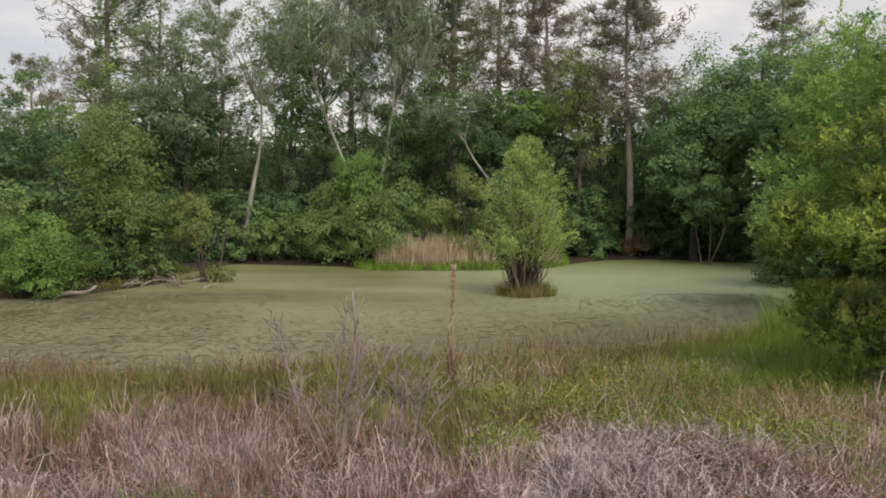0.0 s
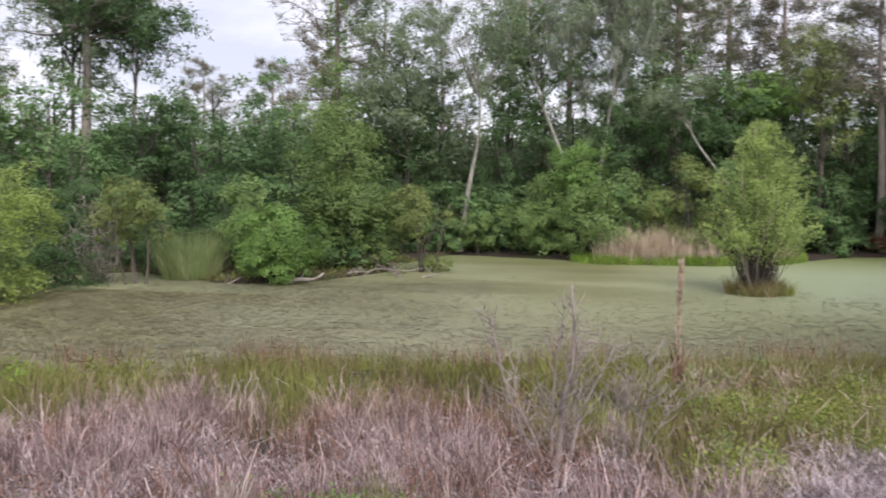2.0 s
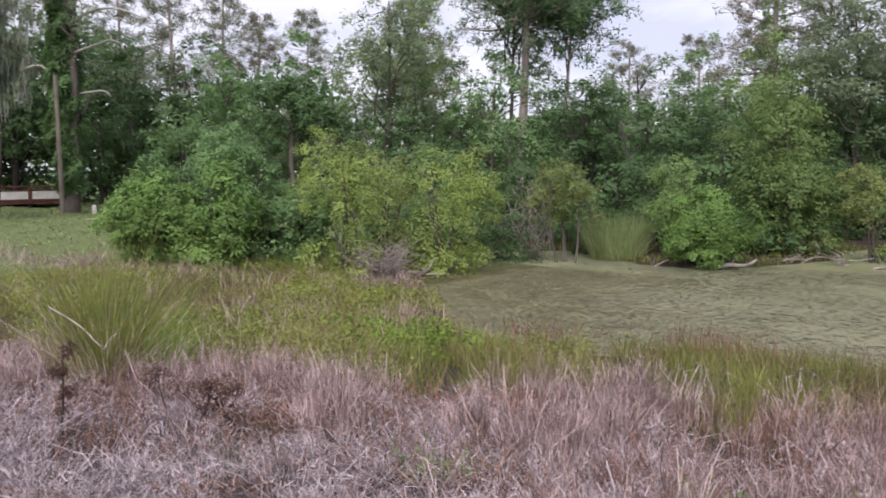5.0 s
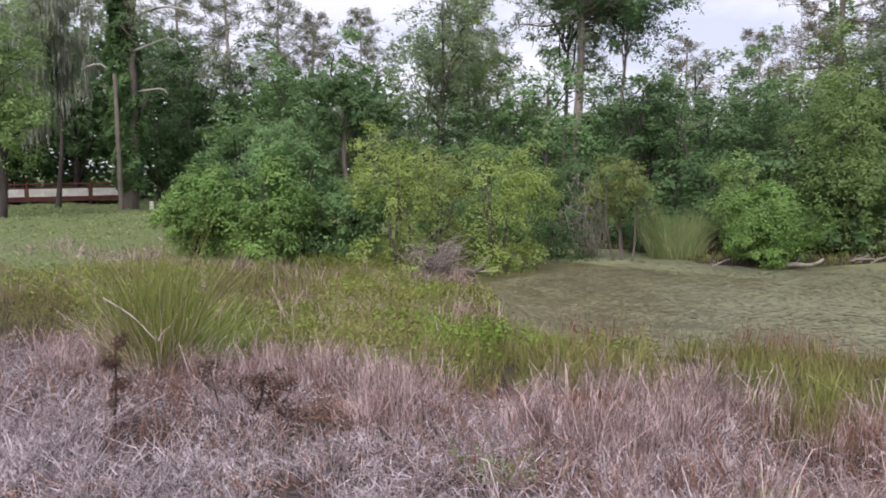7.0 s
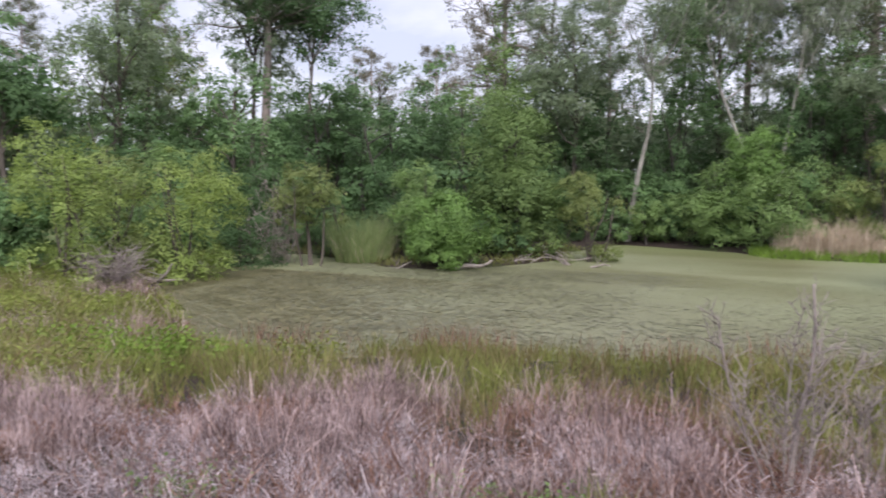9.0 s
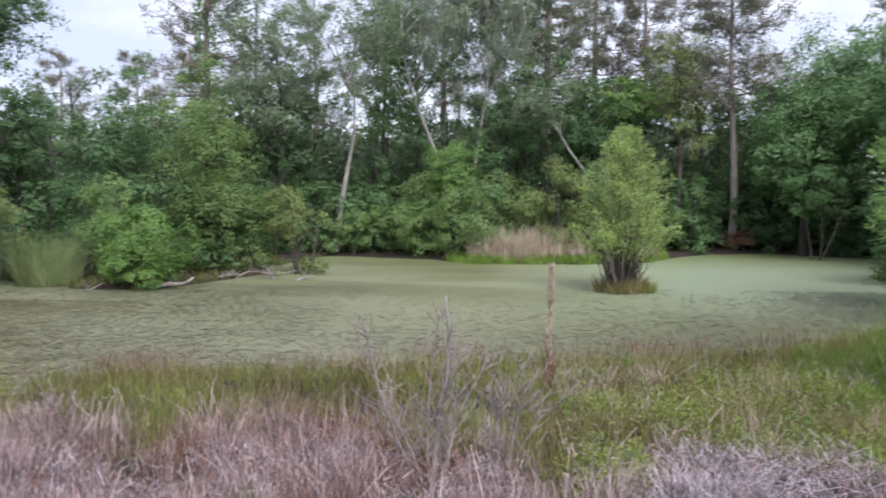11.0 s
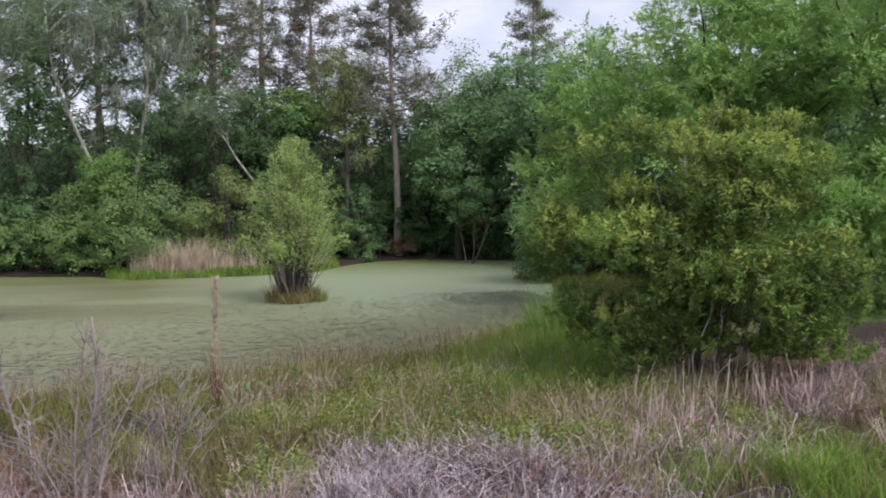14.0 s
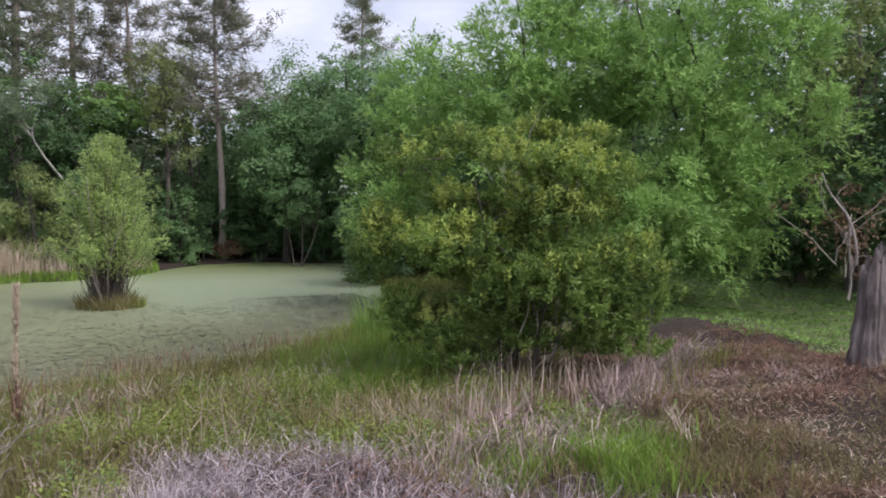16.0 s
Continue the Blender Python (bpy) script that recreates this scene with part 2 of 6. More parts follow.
def water_material():
    """A film of duckweed with sky sheen painted in, torn by gaps of dark open water drawn out along the wind."""
    m, nt, n, l, b = node_material("duckweed_water")
    drift = noise_tex(nt, 0.45, 7.0, 0.68, (0.35, 1.6, 1))
    grain = noise_tex(nt, 26.0, 5.0, 0.7)
    weed = ramp(nt, [(0.30, (0.150, 0.150, 0.075)), (0.50, (0.205, 0.203, 0.118)), (0.72, (0.290, 0.288, 0.190))])
    l.new(drift.outputs["Fac"], weed.inputs["Fac"])
    # broad paler patches stand in for sky reflected on the water
    sheen_patch = noise_tex(nt, 0.11, 2.0, 0.5, (0.8, 1.0, 1))
    reach = ramp(nt, [(0.42, (0, 0, 0)), (0.60, (1, 1, 1))])
    l.new(sheen_patch.outputs["Fac"], reach.inputs["Fac"])
    pale = mix_colour(nt, reach.outputs["Color"], weed.outputs["Color"], (0.310, 0.330, 0.215))
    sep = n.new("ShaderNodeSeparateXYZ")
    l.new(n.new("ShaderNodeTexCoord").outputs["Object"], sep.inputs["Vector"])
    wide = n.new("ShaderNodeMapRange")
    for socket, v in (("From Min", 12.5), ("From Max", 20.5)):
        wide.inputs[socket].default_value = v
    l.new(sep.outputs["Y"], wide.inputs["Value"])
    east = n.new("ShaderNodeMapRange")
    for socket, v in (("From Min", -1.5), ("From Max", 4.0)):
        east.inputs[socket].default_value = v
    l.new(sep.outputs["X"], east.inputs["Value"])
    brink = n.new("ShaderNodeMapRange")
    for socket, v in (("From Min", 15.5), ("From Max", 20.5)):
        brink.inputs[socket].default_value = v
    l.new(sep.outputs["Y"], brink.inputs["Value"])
    east_sheen = n.new("ShaderNodeMath")
    east_sheen.operation = "MULTIPLY"
    l.new(east.outputs["Result"], east_sheen.inputs[0])
    l.new(brink.outputs["Result"], east_sheen.inputs[1])
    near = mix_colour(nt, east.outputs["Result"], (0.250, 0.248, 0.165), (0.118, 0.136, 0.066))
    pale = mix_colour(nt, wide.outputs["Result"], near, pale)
    # reflected sky painted as a paler film over the far east end
    pale = mix_colour(nt, east_sheen.outputs["Value"], pale, (0.345, 0.395, 0.280))
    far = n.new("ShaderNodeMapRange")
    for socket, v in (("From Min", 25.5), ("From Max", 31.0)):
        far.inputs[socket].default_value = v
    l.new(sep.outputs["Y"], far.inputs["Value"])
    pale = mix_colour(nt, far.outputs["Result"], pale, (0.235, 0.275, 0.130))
    speck = ramp(nt, [(0.35, (0.62, 0.66, 0.55)), (0.65, (1.12, 1.10, 1.05))])
    l.new(grain.outputs["Fac"], speck.inputs["Fac"])
    col = mix_colour(nt, 0.8, pale, speck.outputs["Color"], "MULTIPLY")
    tear = noise_tex(nt, 7.5, 6.0, 0.68, (0.22, 1.6, 1))
    gaps = ramp(nt, [(0.385, (1, 1, 1)), (0.425, (0, 0, 0))])
    thick = n.new("ShaderNodeMath")
    thick.operation = "MULTIPLY_ADD"
    thick.inputs[1].default_value = 0.06
    l.new(wide.outputs["Result"], thick.inputs[0])
    l.new(tear.outputs["Fac"], thick.inputs[2])
    l.new(thick.outputs["Value"], gaps.inputs["Fac"])
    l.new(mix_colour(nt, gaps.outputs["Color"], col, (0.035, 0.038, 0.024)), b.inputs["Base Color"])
    b.inputs["Specular IOR Level"].default_value = 0.3
    rough = ramp(nt, [(0.0, (0.42, 0.42, 0.42)), (1.0, (0.06, 0.06, 0.06))])
    l.new(gaps.outputs["Color"], rough.inputs["Fac"])
    l.new(rough.outputs["Color"], b.inputs["Roughness"])
    bp = n.new("ShaderNodeBump")
    bp.inputs["Strength"].default_value, bp.inputs["Distance"].default_value = 0.25, 0.01
    l.new(grain.outputs["Fac"], bp.inputs["Height"])
    l.new(bp.outputs["Normal"], b.inputs["Normal"])
    return m


SOIL = ground_material()
WATER = water_material()

# ---- tools for meshes ----
rng = np.random.default_rng(11)


def mesh_of(name, verts, quads=None, tris=None, smooth=False):
    """A mesh from arrays of vertices, quads and triangles."""
    verts = np.asarray(verts, dtype=np.float32).reshape(-1, 3)
    loops, sizes = [], []
    for f in (quads, tris):
        if f is not None and len(f):
            f = np.asarray(f, dtype=np.int32)
            loops.append(f.ravel())
            sizes.append(np.full(len(f), f.shape[1], dtype=np.int32))
    loops, sizes = np.concatenate(loops), np.concatenate(sizes)
    me = bpy.data.meshes.new(name)
    me.vertices.add(len(verts))
    me.vertices.foreach_set("co", verts.ravel())
    me.loops.add(len(loops))
    me.loops.foreach_set("vertex_index", loops)
    me.polygons.add(len(sizes))
    me.polygons.foreach_set("loop_start", np.concatenate([[0], np.cumsum(sizes)[:-1]]).astype(np.int32))
    me.polygons.foreach_set("use_smooth", np.full(len(sizes), smooth))
    me.update(calc_edges=True)
    return me


def part(name, me, material, parent=None, label=""):
    """One mesh object, under a thing or a part, or by itself."""
    ob = new(name, me)
    if not me.materials:
        me.materials.append(material)
    ob.parent = parent
    return tagged(ob, label)


def thing(name, place, label, category, group="", turn=0.0):
    global rng
    rng = np.random.default_rng(int(abs(place[0] * 1310 + place[1] * 9770)) + len(label))
    ob = new(name)
    ob.empty_display_size = 0.2
    ob.matrix_basis = pose(*place, 0, 0, turn)
    return tagged(ob, label, category, group)


def unit(v):
    return v / np.maximum(np.linalg.norm(v, axis=-1, keepdims=True), 1e-9)


def sphere_dirs(n):
    return unit(rng.normal(size=(n, 3)))


def leaf_mesh(name, p, d, nrm, length, width, fold=0.12, simple=False):
    """Small folded four-cornered leaves from base points, directions and normals; simple: three-cornered."""
    n = len(p)
    d = unit(d)
    side = unit(np.cross(d, nrm))
    up = np.cross(side, d)
    L, W = np.broadcast_to(length, n)[:, None], np.broadcast_to(width, n)[:, None]
    if simple:
        v = np.stack([p + side * W / 2, p - side * W / 2, p + d * L], 1)
        return mesh_of(name, v, None, np.arange(3 * n).reshape(n, 3))
    mid = p + d * L * 0.45 + up * L * fold
    v = np.stack([p, mid + side * W / 2, p + d * L, mid - side * W / 2], 1)
    return mesh_of(name, v, np.arange(4 * n).reshape(n, 4))


def blade_mesh(name, p, h, w, bend, face=None, kink=0.5):
    """Grass blades: a ribbon of two steps and a tip that leans over by bend (an xy vector)."""
    n = len(p)
    a = rng.uniform(0, 2 * np.pi, n) if face is None else face
    s = np.stack([np.cos(a), np.sin(a), np.zeros(n)], 1) * np.broadcast_to(w, n)[:, None] / 2
    h = np.broadcast_to(h, n)[:, None]
    b = np.concatenate([bend, np.zeros((n, 1))], 1)
    up = np.array([0, 0, 1.0])
    m = p + up * h * kink + b * 0.3
    t = p + up * h + b
    v = np.stack([p - s, p + s, m - s * 0.8, m + s * 0.8, t], 1)
    i = np.arange(n)[:, None] * 5
    return mesh_of(name, v, i + np.array([[0, 1, 3, 2]]), i + np.array([[2, 3, 4]]))


def tube_mesh(name, lines, smooth=True):
    """Tapered tubes along (points, radii, sides)."""
    vs, qs, ts, base = [], [], [], 0
    for pts, radii, k in lines:
        pts = np.asarray(pts, float)
        m = len(pts)
        radii = np.broadcast_to(radii, m) if np.ndim(radii) == 0 else np.asarray(radii, float)
        tan = unit(np.gradient(pts, axis=0))
        ref = np.array([0.0, 1.0, 0.0]) if abs(tan[:, 1]).max() < 0.9 else np.array([1.0, 0.0, 0.0])
        u = unit(np.cross(tan, ref))
        w = np.cross(tan, u)
        a = np.arange(k) * 2 * np.pi / k
        ring = pts[:, None] + radii[:, None, None] * (np.cos(a)[None, :, None] * u[:, None] + np.sin(a)[None, :, None] * w[:, None])
        vs.append(ring.reshape(-1, 3))
        i, j = np.meshgrid(np.arange(m - 1), np.arange(k), indexing="ij")
        i, j = i.ravel(), j.ravel()
        qs.append(base + np.stack([i * k + j, i * k + (j + 1) % k, (i + 1) * k + (j + 1) % k, (i + 1) * k + j], 1))
        top = base + (m - 1) * k
        ts.append(np.stack([np.full(k - 2, top), top + np.arange(1, k - 1), top + np.arange(2, k)], 1))
        base += m * k
    return mesh_of(name, np.concatenate(vs), np.concatenate(qs), np.concatenate(ts), smooth)


def curve(a, b, sag=0.0, wob=0.05, n=6):
    """A gently wavering way from a to b."""
    a, b = np.asarray(a, float), np.asarray(b, float)
    t = np.linspace(0, 1, n)[:, None]
    w = rng.normal(size=(1, 3)) * np.sin(np.pi * t) + rng.normal(size=(1, 3)) * 0.6 * np.sin(2 * np.pi * t) + rng.normal(size=(1, 3)) * 0.3 * np.sin(3 * np.pi * t)
    p = a + (b - a) * t + w * wob * np.linalg.norm(b - a)
    p[:, 2] += sag * np.sin(np.pi * t[:, 0])
    return p


def lobes_in(c, r, k, size=0.45):
    """k smaller ellipsoids that fill the ellipsoid (c, r) unevenly: rows of centre and radii."""
    out = []
    for i in range(k):
        d = sphere_dirs(1)[0] * rng.uniform(0.42, 0.82)
        out.append(np.concatenate([np.asarray(c) + d * r, np.asarray(r) * rng.uniform(0.65, 1.15) * size]))
    return np.array(out)


def clusters(lobes, n, inner=0.12, above=0.55):
    """Centres of leaf clumps in the lobes, most of them near the skin, and the ways out."""
    w = lobes[:, 3] * lobes[:, 4] + lobes[:, 3] * lobes[:, 5]
    k = rng.choice(len(lobes), n, p=w / w.sum())
    d = sphere_dirs(n)
    d[:, 2] = np.where(rng.random(n) < above, np.abs(d[:, 2]), d[:, 2])
    r = np.where(rng.random(n) < inner, rng.uniform(0.2, 0.7, n), rng.uniform(0.78, 1.08, n))
    return lobes[k, :3] + d * lobes[k, 3:] * r[:, None], d


def leaves_at(name, c, out, per, radius, length, width, droop=0.2, flat=0.8, forward=0.5, loose=0.15, simple=False):
    """Clumps of leaves: billows that face outwards from the crown, ragged at the rim, hollow behind."""
    n = len(c) * per
    k = np.repeat(np.arange(len(c)), per)
    r = np.repeat(radius * rng.uniform(0.5, 1.4, len(c)), per)
    d = sphere_dirs(n)
    face = unit(out + (0, 0, 0.35))[k]
    back = (d * face).sum(1) < 0
    d = np.where((back & (rng.random(n) < 0.75))[:, None], -d, d)
    far = rng.uniform(0.45, 1.05, n) * np.where(rng.random(n) < loose, rng.uniform(1.0, 1.8, n), 1.0)
    p = c[k] + d * (r * far)[:, None] * (1, 1, flat)
    nrm = unit(d * 0.7 + face * 0.5 + np.array([0, 0, 0.3]) + 0.3 * rng.normal(size=(n, 3)))
    way = unit(d * forward + face * 0.3 + sphere_dirs(n) * 0.9) - np.array([0, 0, droop])
    way = way - nrm * (0.75 * (way * nrm).sum(1, keepdims=True))
    size = rng.uniform(0.65, 1.3, n)
    return leaf_mesh(name, p, way, nrm, length * size, width * size, simple=simple)


def stuff(ob):
    return tagged(ob, kind="stuff")


def frame_lines(h, r0, lobes, c, lean=(0, 0), limbs=10, twigs=40, forks=1):
    """Trunk, limbs and twigs that carry the lobes: two lists of tubes."""
    top = np.array([lean[0], lean[1], h])
    trunks = []
    for f in range(forks):
        off = np.array([rng.normal() * 0.12, rng.normal() * 0.12, 0]) * (forks > 1)
        end = top + (np.array([rng.normal(), rng.normal(), 0]) * h * 0.16 if forks > 1 else 0)
        p = curve(off, end, 0, 0.02, 9)
        p[0, 2] = -0.15
        trunks.append((p, np.linspace(r0, r0 * 0.22, 9) * np.concatenate([[1.35], np.ones(8)]), 9 if r0 > 0.06 else 6))
    limb_lines, wood = [], []
    pick = rng.permutation(len(lobes))[:limbs]
    for i in pick:
        tr = trunks[rng.integers(len(trunks))][0]
        z = np.clip(lobes[i, 2] - lobes[i, 5] * 0.6 - 0.1 * h, 0.12 * h, h * 0.93)
        a = np.array([np.interp(z, tr[:, 2], tr[:, 0]), np.interp(z, tr[:, 2], tr[:, 1]), z])
        limb_lines.append((curve(a, lobes[i, :3], 0.05 * h * rng.uniform(-0.3, 1), 0.06), np.linspace(r0 * 0.38, r0 * 0.1, 6), 5))
    for i in rng.permutation(len(c))[:twigs]:
        j = np.argmin(((lobes[:, :3] - c[i]) ** 2).sum(1))
        wood.append((curve(lobes[j, :3] * 0.8 + c[i] * 0.2, c[i], 0, 0.08, 4), np.linspace(r0 * 0.12, 0.008, 4), 3))
    return trunks, limb_lines, wood


def add_wood(t, lines, bark, trunk="trunk"):
    """Trunks and limbs as parts of their own, the fine twigs joined."""
    tr, lm, tw = lines
    for line in tr:
        part(trunk, tube_mesh(trunk, [line]), bark, t)
    for line in lm:
        part("limb", tube_mesh("limb", [line]), bark, t)
    if tw:
        stuff(part("twig_work", tube_mesh("twig_work", tw), bark, t))


def broad_tree(name, label, category, place, crown, lobes, n, per, leaf, bark=None, r0=0.12, lean=(0, 0), leafmat=None, forks=1, spread=0.22,
               droop=0.2, group="", limbs=10, twigs=40, inner=0.12, size=0.45, moss=0, puff=1.0, loose=0.2, trunk_h=0.0, above=0.45):
    """A broad-leaved tree or shrub. crown: centre height, radii across, deep and up; n * per leaves; leaf: length and width."""
    t = thing(name, place, label, category, group)
    crowns = crown if isinstance(crown, list) else [crown]
    lb = np.concatenate([lobes_in((lean[0], lean[1], q[0]), q[1:], max(3, lobes // len(crowns)), size) for q in crowns])
    cz, rx, ry, rz = crowns[-1]
    if forks > 1 and cz - rz < 0.9:
        low = lobes_in((lean[0], lean[1], 0.4), (rx * 0.95, ry * 0.95, 0.25), 7, 1.0)
        low[:, 3:] = (rx * 0.36, ry * 0.36, 0.38)
        lb = np.concatenate([lb, low])
    lb[:, 2] = np.maximum(lb[:, 2], lb[:, 5] * 0.8 + 0.05)
    radius = (0.15 * (rx * ry * rz) ** (1 / 3) + 0.07) * puff
    far = math.hypot(place[0], place[1]) > 18.5
    total, fine = (int(n * per * 1.15), 0.84) if far else (int(n * per * 1.1), 0.92)
    m = max(36, total // 66)
    c, out = clusters(lb, m, inner, above)
    c[:, 2] = np.maximum(c[:, 2], 0.12)
    add_wood(t, frame_lines(trunk_h or cz + rz * 0.55, r0, lb, c, lean, limbs, twigs, forks), bark or BARK)
    part("crown", leaves_at("crown", c, out, total // m, radius * 0.95, leaf[0] * fine, leaf[1] * fine, droop, loose=loose, simple=far), leafmat, t)
    if moss:
        stuff(part("hanging_moss", moss_mesh(c, moss), MOSS, t, "grey hanging moss"))
    return t


def moss_mesh(c, n):
    """Beards of moss: long thin strands that hang in bundles from the branches."""
    k = np.repeat(rng.choice(len(c), n), 16)
    p = c[k] + rng.normal(size=(len(k), 3)) * (0.14, 0.14, 0.10)
    L = np.repeat(rng.uniform(0.35, 1.0, n), 16) * rng.uniform(0.6, 1.1, len(k))
    d = np.tile([0.0, 0.0, -1.0], (len(k), 1)) + rng.normal(size=(len(k), 3)) * 0.06
    return leaf_mesh("hanging_moss", p, d, rng.normal(size=(len(k), 3)), L, 0.045)


def pine_tree(name, label, place, h, bare, reach, r0=0.15, boughs=36, tufts=9, lean=(0, 0), needles=None, group="", per=21, needle=0.27):
    """A pine: a straight trunk, bare below, and boughs with tufts of needles."""
    t = thing(name, place, label, "pine tree", group)
    p = curve((0, 0, 0), (lean[0], lean[1], h), 0, 0.008, 12)
    p[0, 2] = -0.2
    part("trunk", tube_mesh("trunk", [(p, np.linspace(r0, r0 * 0.25, 12) * np.concatenate([[1.25], np.ones(11)]), 10)]), BARK_PINE, t)
    boughs_, wood, cs, os_ = [], [], [], []
    for i in range(boughs):
        u = bare + (1 - bare) * (i + rng.random()) / boughs
        z = u * h
        a = np.array([np.interp(z, p[:, 2], p[:, 0]), np.interp(z, p[:, 2], p[:, 1]), z])
        s = (u - bare) / (1 - bare)
        L = reach * (0.55 + 0.45 * np.sin(np.pi * min(1, s * 0.75 + 0.2))) * (1.08 - s * 0.62) * rng.uniform(0.55, 1.15)
        ang = i * 2.4 + rng.normal() * 0.4
        e = a + np.array([np.cos(ang) * L, np.sin(ang) * L, L * rng.uniform(-0.1, 0.45)])
        q = curve(a, e, -0.06 * L, 0.05)
        boughs_.append((q, np.linspace(r0 * 0.26 * (1.15 - s), 0.012, 6), 4))
        for j in range(tufts):
            f = rng.uniform(0.35, 1.05)
            c = a + (e - a) * f + rng.normal(size=3) * (0.16 * L, 0.16 * L, 0.10 * L)
            wood.append((np.stack([a + (e - a) * f * 0.85, c]), np.array([0.016, 0.008]), 3))
            cs.append(c)
            os_.append(unit((e - a) + np.array([0, 0, 0.5 * L])))
    cs, os_ = np.array(cs), np.array(os_)
    for line in boughs_:
        part("bough", tube_mesh("bough", [line]), BARK_PINE, t)
    stuff(part("twig_work", tube_mesh("twig_work", wood), BARK_PINE, t))
    k = np.repeat(np.arange(len(cs)), per)
    d = sphere_dirs(len(k)) + os_[k] * 0.75
    part("crown", leaf_mesh("crown", cs[k] + rng.normal(size=(len(k), 3)) * 0.10, d, sphere_dirs(len(k)), needle * rng.uniform(0.7, 1.2, len(k)), 0.036, simple=True), needles or NEEDLE, t)
    return t

# ---- the lie of the land ----
POND = np.array([
    (-15.8, 16.4), (-13.8, 13.4), (-11.0, 11.2), (-8.4, 9.0), (-7.0, 9.2), (-4.8, 10.4), (-2.6, 10.8), (0.0, 11.7), (1.8, 12.0), (3.8, 12.8),
    (5.6, 13.8), (7.6, 16.5), (9.0, 19.6), (10.2, 22.4), (9.4, 24.0), (12.6, 30.0), (9.0, 32.4), (6.6, 32.0), (4.8, 30.0), (3.6, 28.2),
    (1.5, 27.4), (-2.0, 27.2), (-3.4, 28.6), (-7.6, 29.8), (-8.3, 26.0), (-7.8, 23.6), (-8.8, 21.0), (-9.8, 19.6), (-11.4, 19.4), (-13.0, 20.4),
    (-15.2, 21.4), (-17.2, 20.2), (-16.8, 18.2)])


def from_shore(x, y):
    """Metres from the pond's rim: positive on land, negative on the water."""
    x, y = np.asarray(x, float), np.asarray(y, float)
    best, inside = np.full(x.shape, 1e9), np.zeros(x.shape, bool)
    for (ax, ay), (bx, by) in zip(POND, np.roll(POND, -1, 0)):
        dx, dy = bx - ax, by - ay
        t = np.clip(((x - ax) * dx + (y - ay) * dy) / (dx * dx + dy * dy), 0, 1)
        best = np.minimum(best, np.hypot(x - ax - t * dx, y - ay - t * dy))
        cross = (ay > y) != (by > y)
        inside ^= cross & (x < ax + (y - ay) * dx / (dy if dy else 1e-9))
    return np.where(inside, -best, best)


def land(x, y):
    """The ground's height."""
    x, y = np.asarray(x, float), np.asarray(y, float)
    d = from_shore(x, y)
    cap = np.where(y > 17, 0.75, 1.15)
    rise = cap * (1 - np.exp(-np.maximum(d, 0) * 0.092 / cap))
    h = np.where(d > 0, 0.03 + rise, np.maximum(d * 0.5, -0.5) + 0.03)
    h = h + 0.38 * np.exp(-(((x - 9.2) / 2.4) ** 2 + ((y - 5.0) / 1.8) ** 2))
    h = h - 0.32 * np.exp(-(((x - 15.5) / 4.0) ** 2 + ((y - 12.5) / 3.0) ** 2)) * (d > 0)
    ridge = (x - 8.6) * 0.894 - (y - 6.1) * 0.447
    along = (x - 8.6) * 0.447 + (y - 6.1) * 0.894
    h = h + np.clip(-0.06 + 0.045 * along, -0.1, 0.2) * np.exp(-(ridge / 0.9) ** 2) * np.exp(-np.maximum(np.abs(along - 2.6) - 2.2, 0) ** 2)
    h = h - 0.22 * np.clip((ridge - 0.8) / 1.5, 0, 1) * np.exp(-((along - 4.0) / 5.0) ** 2) * (d > 0)
    h = h + 0.20 * np.exp(-((x - 1.5) / 0.95) ** 2 - ((y - 5.5) / 0.75) ** 2)
    lawn = np.clip((-x - 17) / 9, 0, 1)
    h = h + 0.5 * lawn * lawn * (3 - 2 * lawn) * np.clip((22 - y) / 6, 0, 1)
    h = np.where(d > 0.3, np.maximum(h, 0.10), h)
    bumps = 0.05 * np.sin(x * 1.7 + 0.6 * np.sin(y * 2.1)) * np.sin(y * 1.9 + 0.4) + 0.03 * np.sin(x * 4.3 + y * 3.1)
    return h + bumps * np.clip(d / 2.5, 0, 1)


def ground_sheet():
    far = np.array([60, 80, 120, 200, 400, 900, 2000.0])
    xs = np.concatenate([-far[::-1], np.arange(-45, 30.1, 0.42), far])
    ys = np.concatenate([-far[::-1], np.arange(-12, 52.1, 0.42), far])
    X, Y = np.meshgrid(xs, ys, indexing="ij")
    Z = land(X, Y)
    n, m = X.shape
    i, j = np.meshgrid(np.arange(n - 1), np.arange(m - 1), indexing="ij")
    i, j = i.ravel(), j.ravel()
    q = np.stack([i * m + j, (i + 1) * m + j, (i + 1) * m + j + 1, i * m + j + 1], 1)
    return mesh_of("ground", np.stack([X, Y, Z], -1), q, None, True)


ground = part("ground", ground_sheet(), SOIL)
tagged(ground, "sloping earth bank round the pond, brown soil and moss", "ground", kind="structure")

WX, WY = np.meshgrid(np.linspace(-19, 14, 34), np.linspace(7, 34, 28), indexing="ij")
wi, wj = np.meshgrid(np.arange(33), np.arange(27), indexing="ij")
wi, wj = wi.ravel(), wj.ravel()
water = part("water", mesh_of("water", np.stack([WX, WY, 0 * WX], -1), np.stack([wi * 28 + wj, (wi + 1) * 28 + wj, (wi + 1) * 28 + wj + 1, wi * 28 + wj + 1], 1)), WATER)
tagged(water, "still pond covered by a pale green film of duckweed", "pond water", kind="structure")


def on_land(x, y, dz=0.0):
    return (x, y, float(land(x, y)) + dz)


